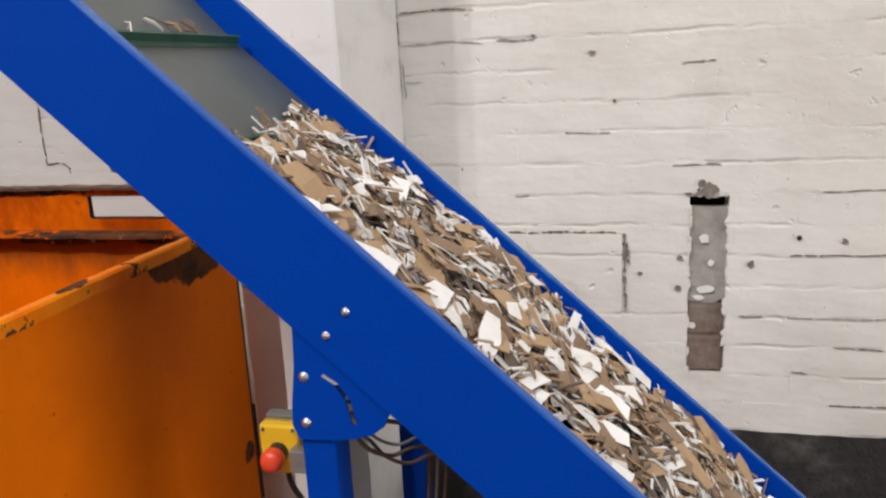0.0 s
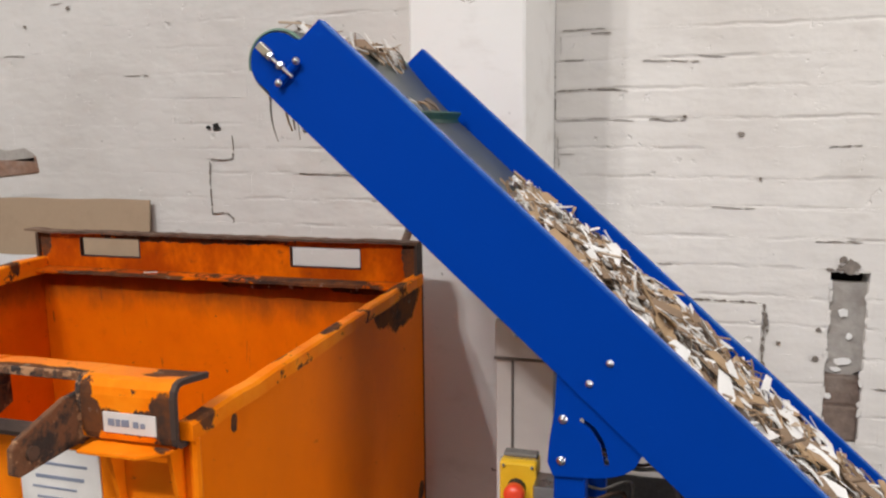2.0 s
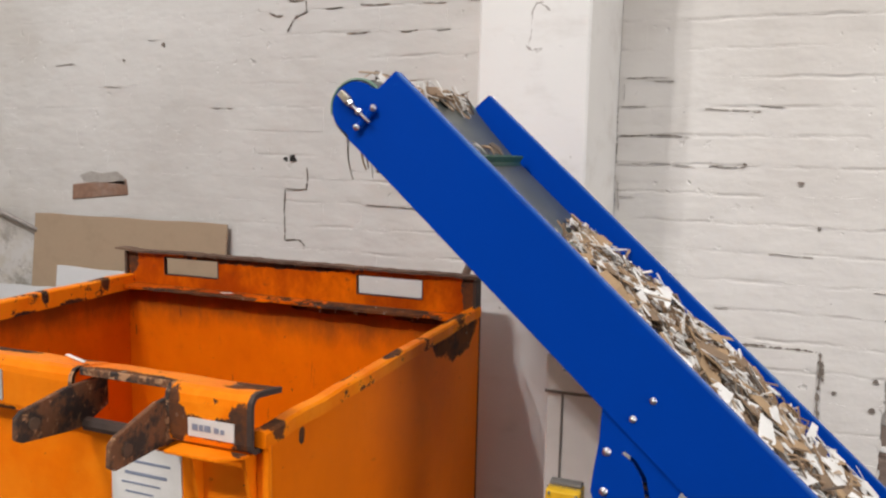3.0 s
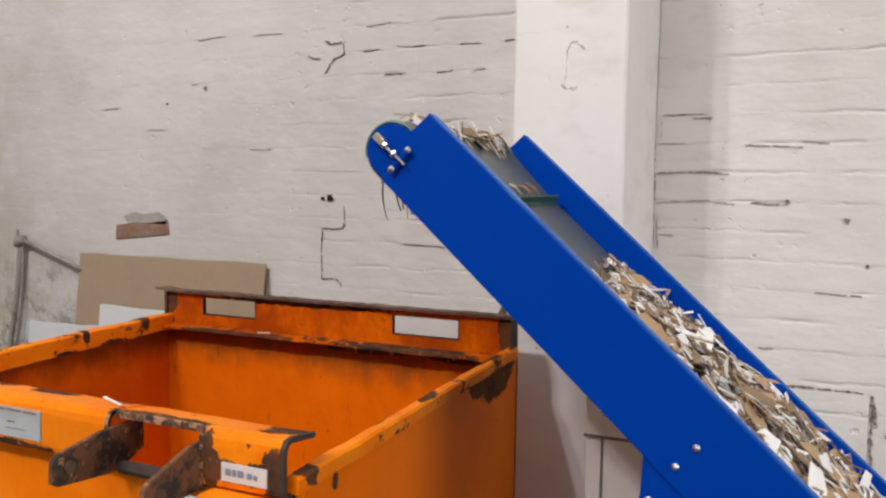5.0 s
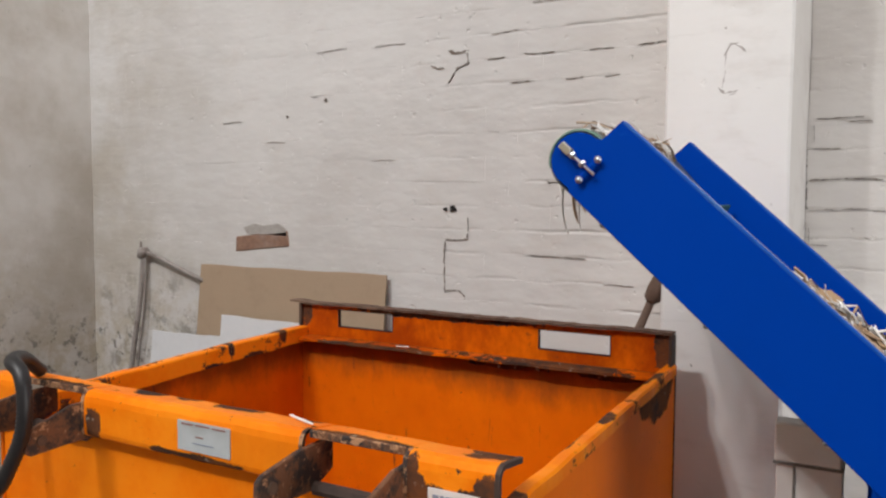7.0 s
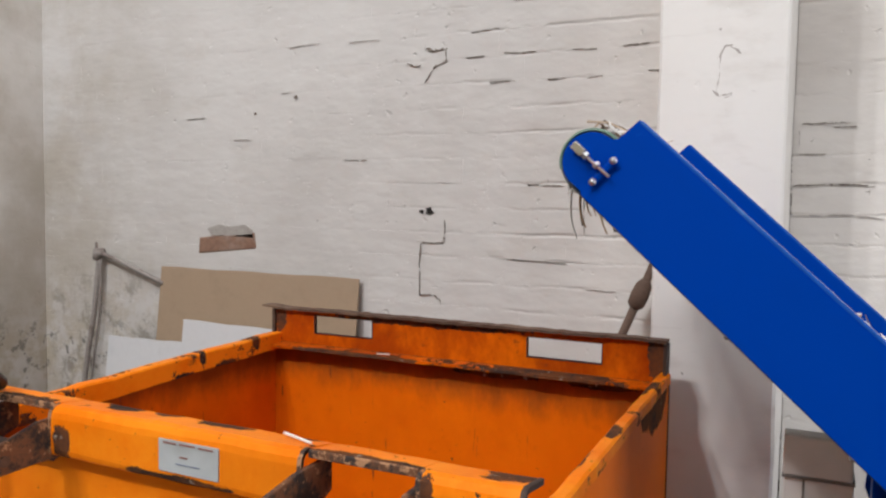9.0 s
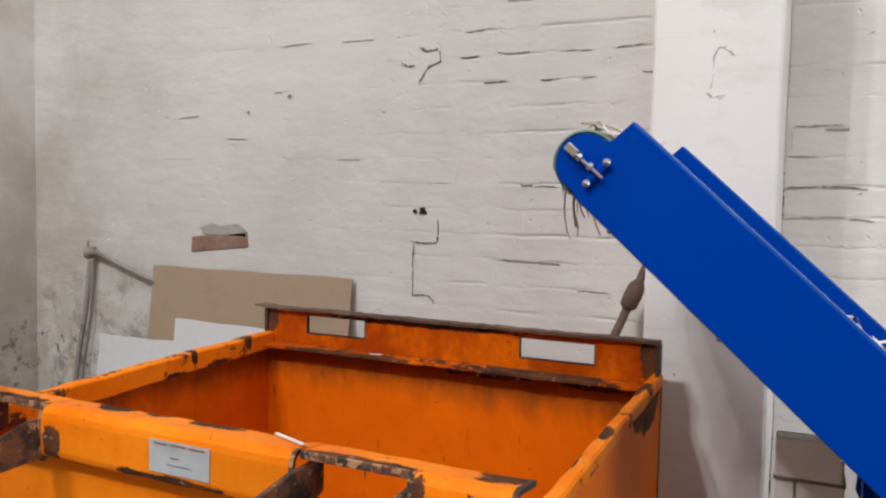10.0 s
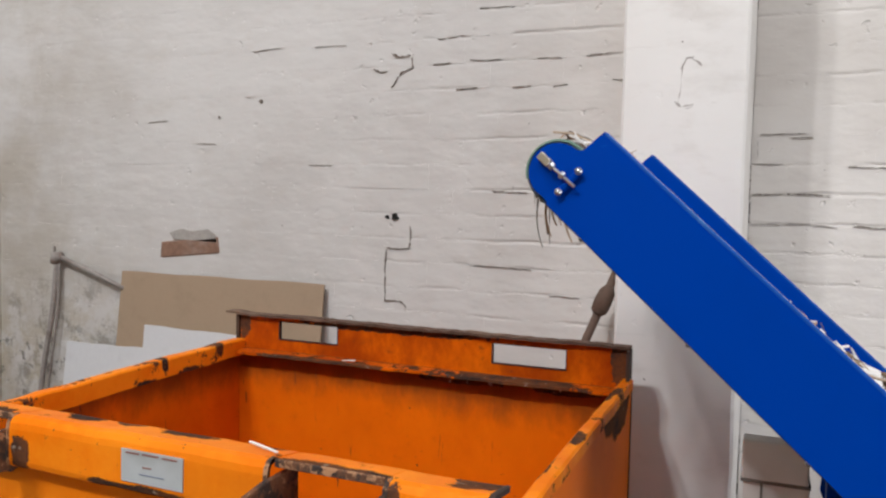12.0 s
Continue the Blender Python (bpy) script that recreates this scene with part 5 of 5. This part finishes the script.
def hanging_strips():
    """Long strips that hang from the belt where it turns under the head roller."""
    rnd = random.Random(17)
    bm = bmesh.new()
    for _ in range(26):
        a = radians(rnd.uniform(195, 262))
        y = rnd.uniform(0.02, WIDE - 0.05)
        p = CM @ Vector((ROLL_U + (ROLL_R + 0.002) * math.cos(a), y, ROLL_N + (ROLL_R + 0.002) * math.sin(a)))
        out = (CM.to_3x3() @ Vector((math.cos(a), 0, math.sin(a)))).normalized()
        ln, w, sway = rnd.uniform(0.03, 0.11), rnd.uniform(0.0012, 0.003), rnd.uniform(-0.015, 0.02)
        turn = rnd.uniform(0, math.pi)
        side = Vector((math.cos(turn), math.sin(turn), 0)) * w
        prev = None
        for k in range(6):
            t = k / 5
            q = p + out * 0.012 * t * (1 - t) * 2 + Vector((sway * t * t, 0, -ln * t))
            g = 1 - 0.6 * t
            row = [bm.verts.new(c) for c in (q - side * g, q + side * g, q + side * g + out * 0.0012, q - side * g + out * 0.0012)]
            if prev:
                for i in range(4):
                    bm.faces.new((prev[i], prev[(i + 1) % 4], row[(i + 1) % 4], row[i]))
            else:
                bm.faces.new(row[::-1])
            prev = row
        bm.faces.new(prev)
    tagged(part("hanging_card_strips", bm, M_SHRED), "thin card strips hanging from the belt end", "shredded card", kind="stuff")


hanging_strips()


def on_floor(rnd):
    a, r = rnd.uniform(0, math.tau), rnd.random() ** 0.6
    x, y = 1.66 + 0.5 * r * math.cos(a), -0.40 + 0.27 * r * math.sin(a)
    return Vector((x, y, 0.004 + 0.46 * (1 - r) * (1 - rnd.random() ** 2))), Vector((1, 0, 0)), YV, Vector((0, 0, 1)), 0.25


shreds("spilt_card", "spilt shredded card heaped on the floor by the wall", 1800, on_floor, 6)

# ---- bricks of the wall ----
rnd = random.Random(77)


def brick_mesh(h, material, seed, jit=1.0):
    """A painted brick of unit size: its long edges wander, so that the joints come and go."""
    r = random.Random(seed)
    n = 6
    tilt = r.uniform(-0.25, 0.25) * h
    rim, front = [], []
    for sz in (-1, 1):
        row, wob = [], 0.0
        for i in range(n + 1):
            u = i / n - 0.5
            x = (0.5 if sz < 0 else -0.5) * -1 * (1 - 2 * i / n)
            wob = 0.5 * wob + r.uniform(-0.016, 0.040) * jit
            row.append((x * (1.02 if i in (0, n) else 1), wob, u))
        rim += [(x, 0.0041, sz * (0.5 + w)) for x, w, u in row]
        front += [(x, -h + tilt * u * 2 + r.uniform(-0.15, 0.15) * h, sz * (0.492 + w)) for x, w, u in row]
    m = len(rim)
    f = [(m + i, m + (i + 1) % m, (i + 1) % m, i) for i in range(m)]
    f += [(m + i, m + i + 1, m + 2 * n - i, m + 2 * n + 1 - i) for i in range(n)]
    me = bpy.data.meshes.new("brick")
    me.from_pydata(rim + front, [], f)
    me.materials.append(material)
    return me


FLAT = [brick_mesh(0.0003 + 0.00004 * i, M_WALL, i, 0.5) for i in range(8)]
PROUD = [brick_mesh(0.0004 + 0.00019 * i, M_WALL, 20 + i) for i in range(9)]
TARRED = [brick_mesh(0.002 + 0.0004 * i, M_TAR, 40 + i) for i in range(5)]
rest_v, rest_f = [], []
tar_v, tar_f = [], []
made = 0
for k in range(-5, 26):
    z0 = JOINT0 + COURSE * k
    pitch, shift = (0.122, 0.03) if k % 5 == 2 else (0.244, 0.122 * (k % 2))
    tar = z0 + COURSE < 0.43
    x = X0 + 0.002 - shift
    while x < 3.0:
        a, b = max(x, X0 + 0.002), x + pitch
        x = b
        pieces = [(a, b)]
        blocked = [(PIER[0] - 0.004, PIER[1] + 0.004)] + ([(CHASE[0] - 0.004, CHASE[1] + 0.004)] if CHASE[2] - 0.01 < z0 + COURSE / 2 < 1.09 else [])
        for c, d in blocked:
            pieces = [q for p, r in pieces for q in ((p, min(r, c)), (max(p, d), r)) if q[1] - q[0] > 0.012]
        for p, r in pieces:
            old = (p + r) / 2 > 0.0 or tar
            gap = 0.0
            w, h = r - p - gap, COURSE
            cx, cz = (p + r) / 2, z0 + COURSE / 2 + (rnd.uniform(-0.0006, 0.0006) if old else 0.0)
            me = rnd.choice(TARRED if tar else PROUD if cx > 0.0 else FLAT)
            turn = rnd.uniform(-0.004, 0.004) if old else 0.0
            if not tar and -0.35 < cx < 2.75 and 0.83 < z0 < 2.1 and made < 300:
                ob = new("brick", me)
                ob.parent = wall
                ob.matrix_basis = Matrix.Translation((cx, 0.002, cz)) @ Matrix.Rotation(turn, 4, "Y") @ Matrix.Diagonal((w, 1, h, 1))
                made += 1
            else:
                vv, ff = (tar_v, tar_f) if tar else (rest_v, rest_f)
                o = len(vv)
                vv += [(cx + q.co.x * w, q.co.y + 0.002, cz + q.co.z * h) for q in me.vertices]
                ff += [[o + i for i in q.vertices] for q in me.polygons]
for nm, vv, ff, mat, lab in (("brickwork", rest_v, rest_f, M_WALL, ""), ("tarred_brickwork", tar_v, tar_f, M_TAR, "black tarred foot of the wall")):
    me = bpy.data.meshes.new(nm)
    me.from_pydata(vv, [], ff)
    me.materials.append(mat)
    ob = new(nm, me)
    ob.parent = wall
    tagged(ob, lab, kind="stuff")
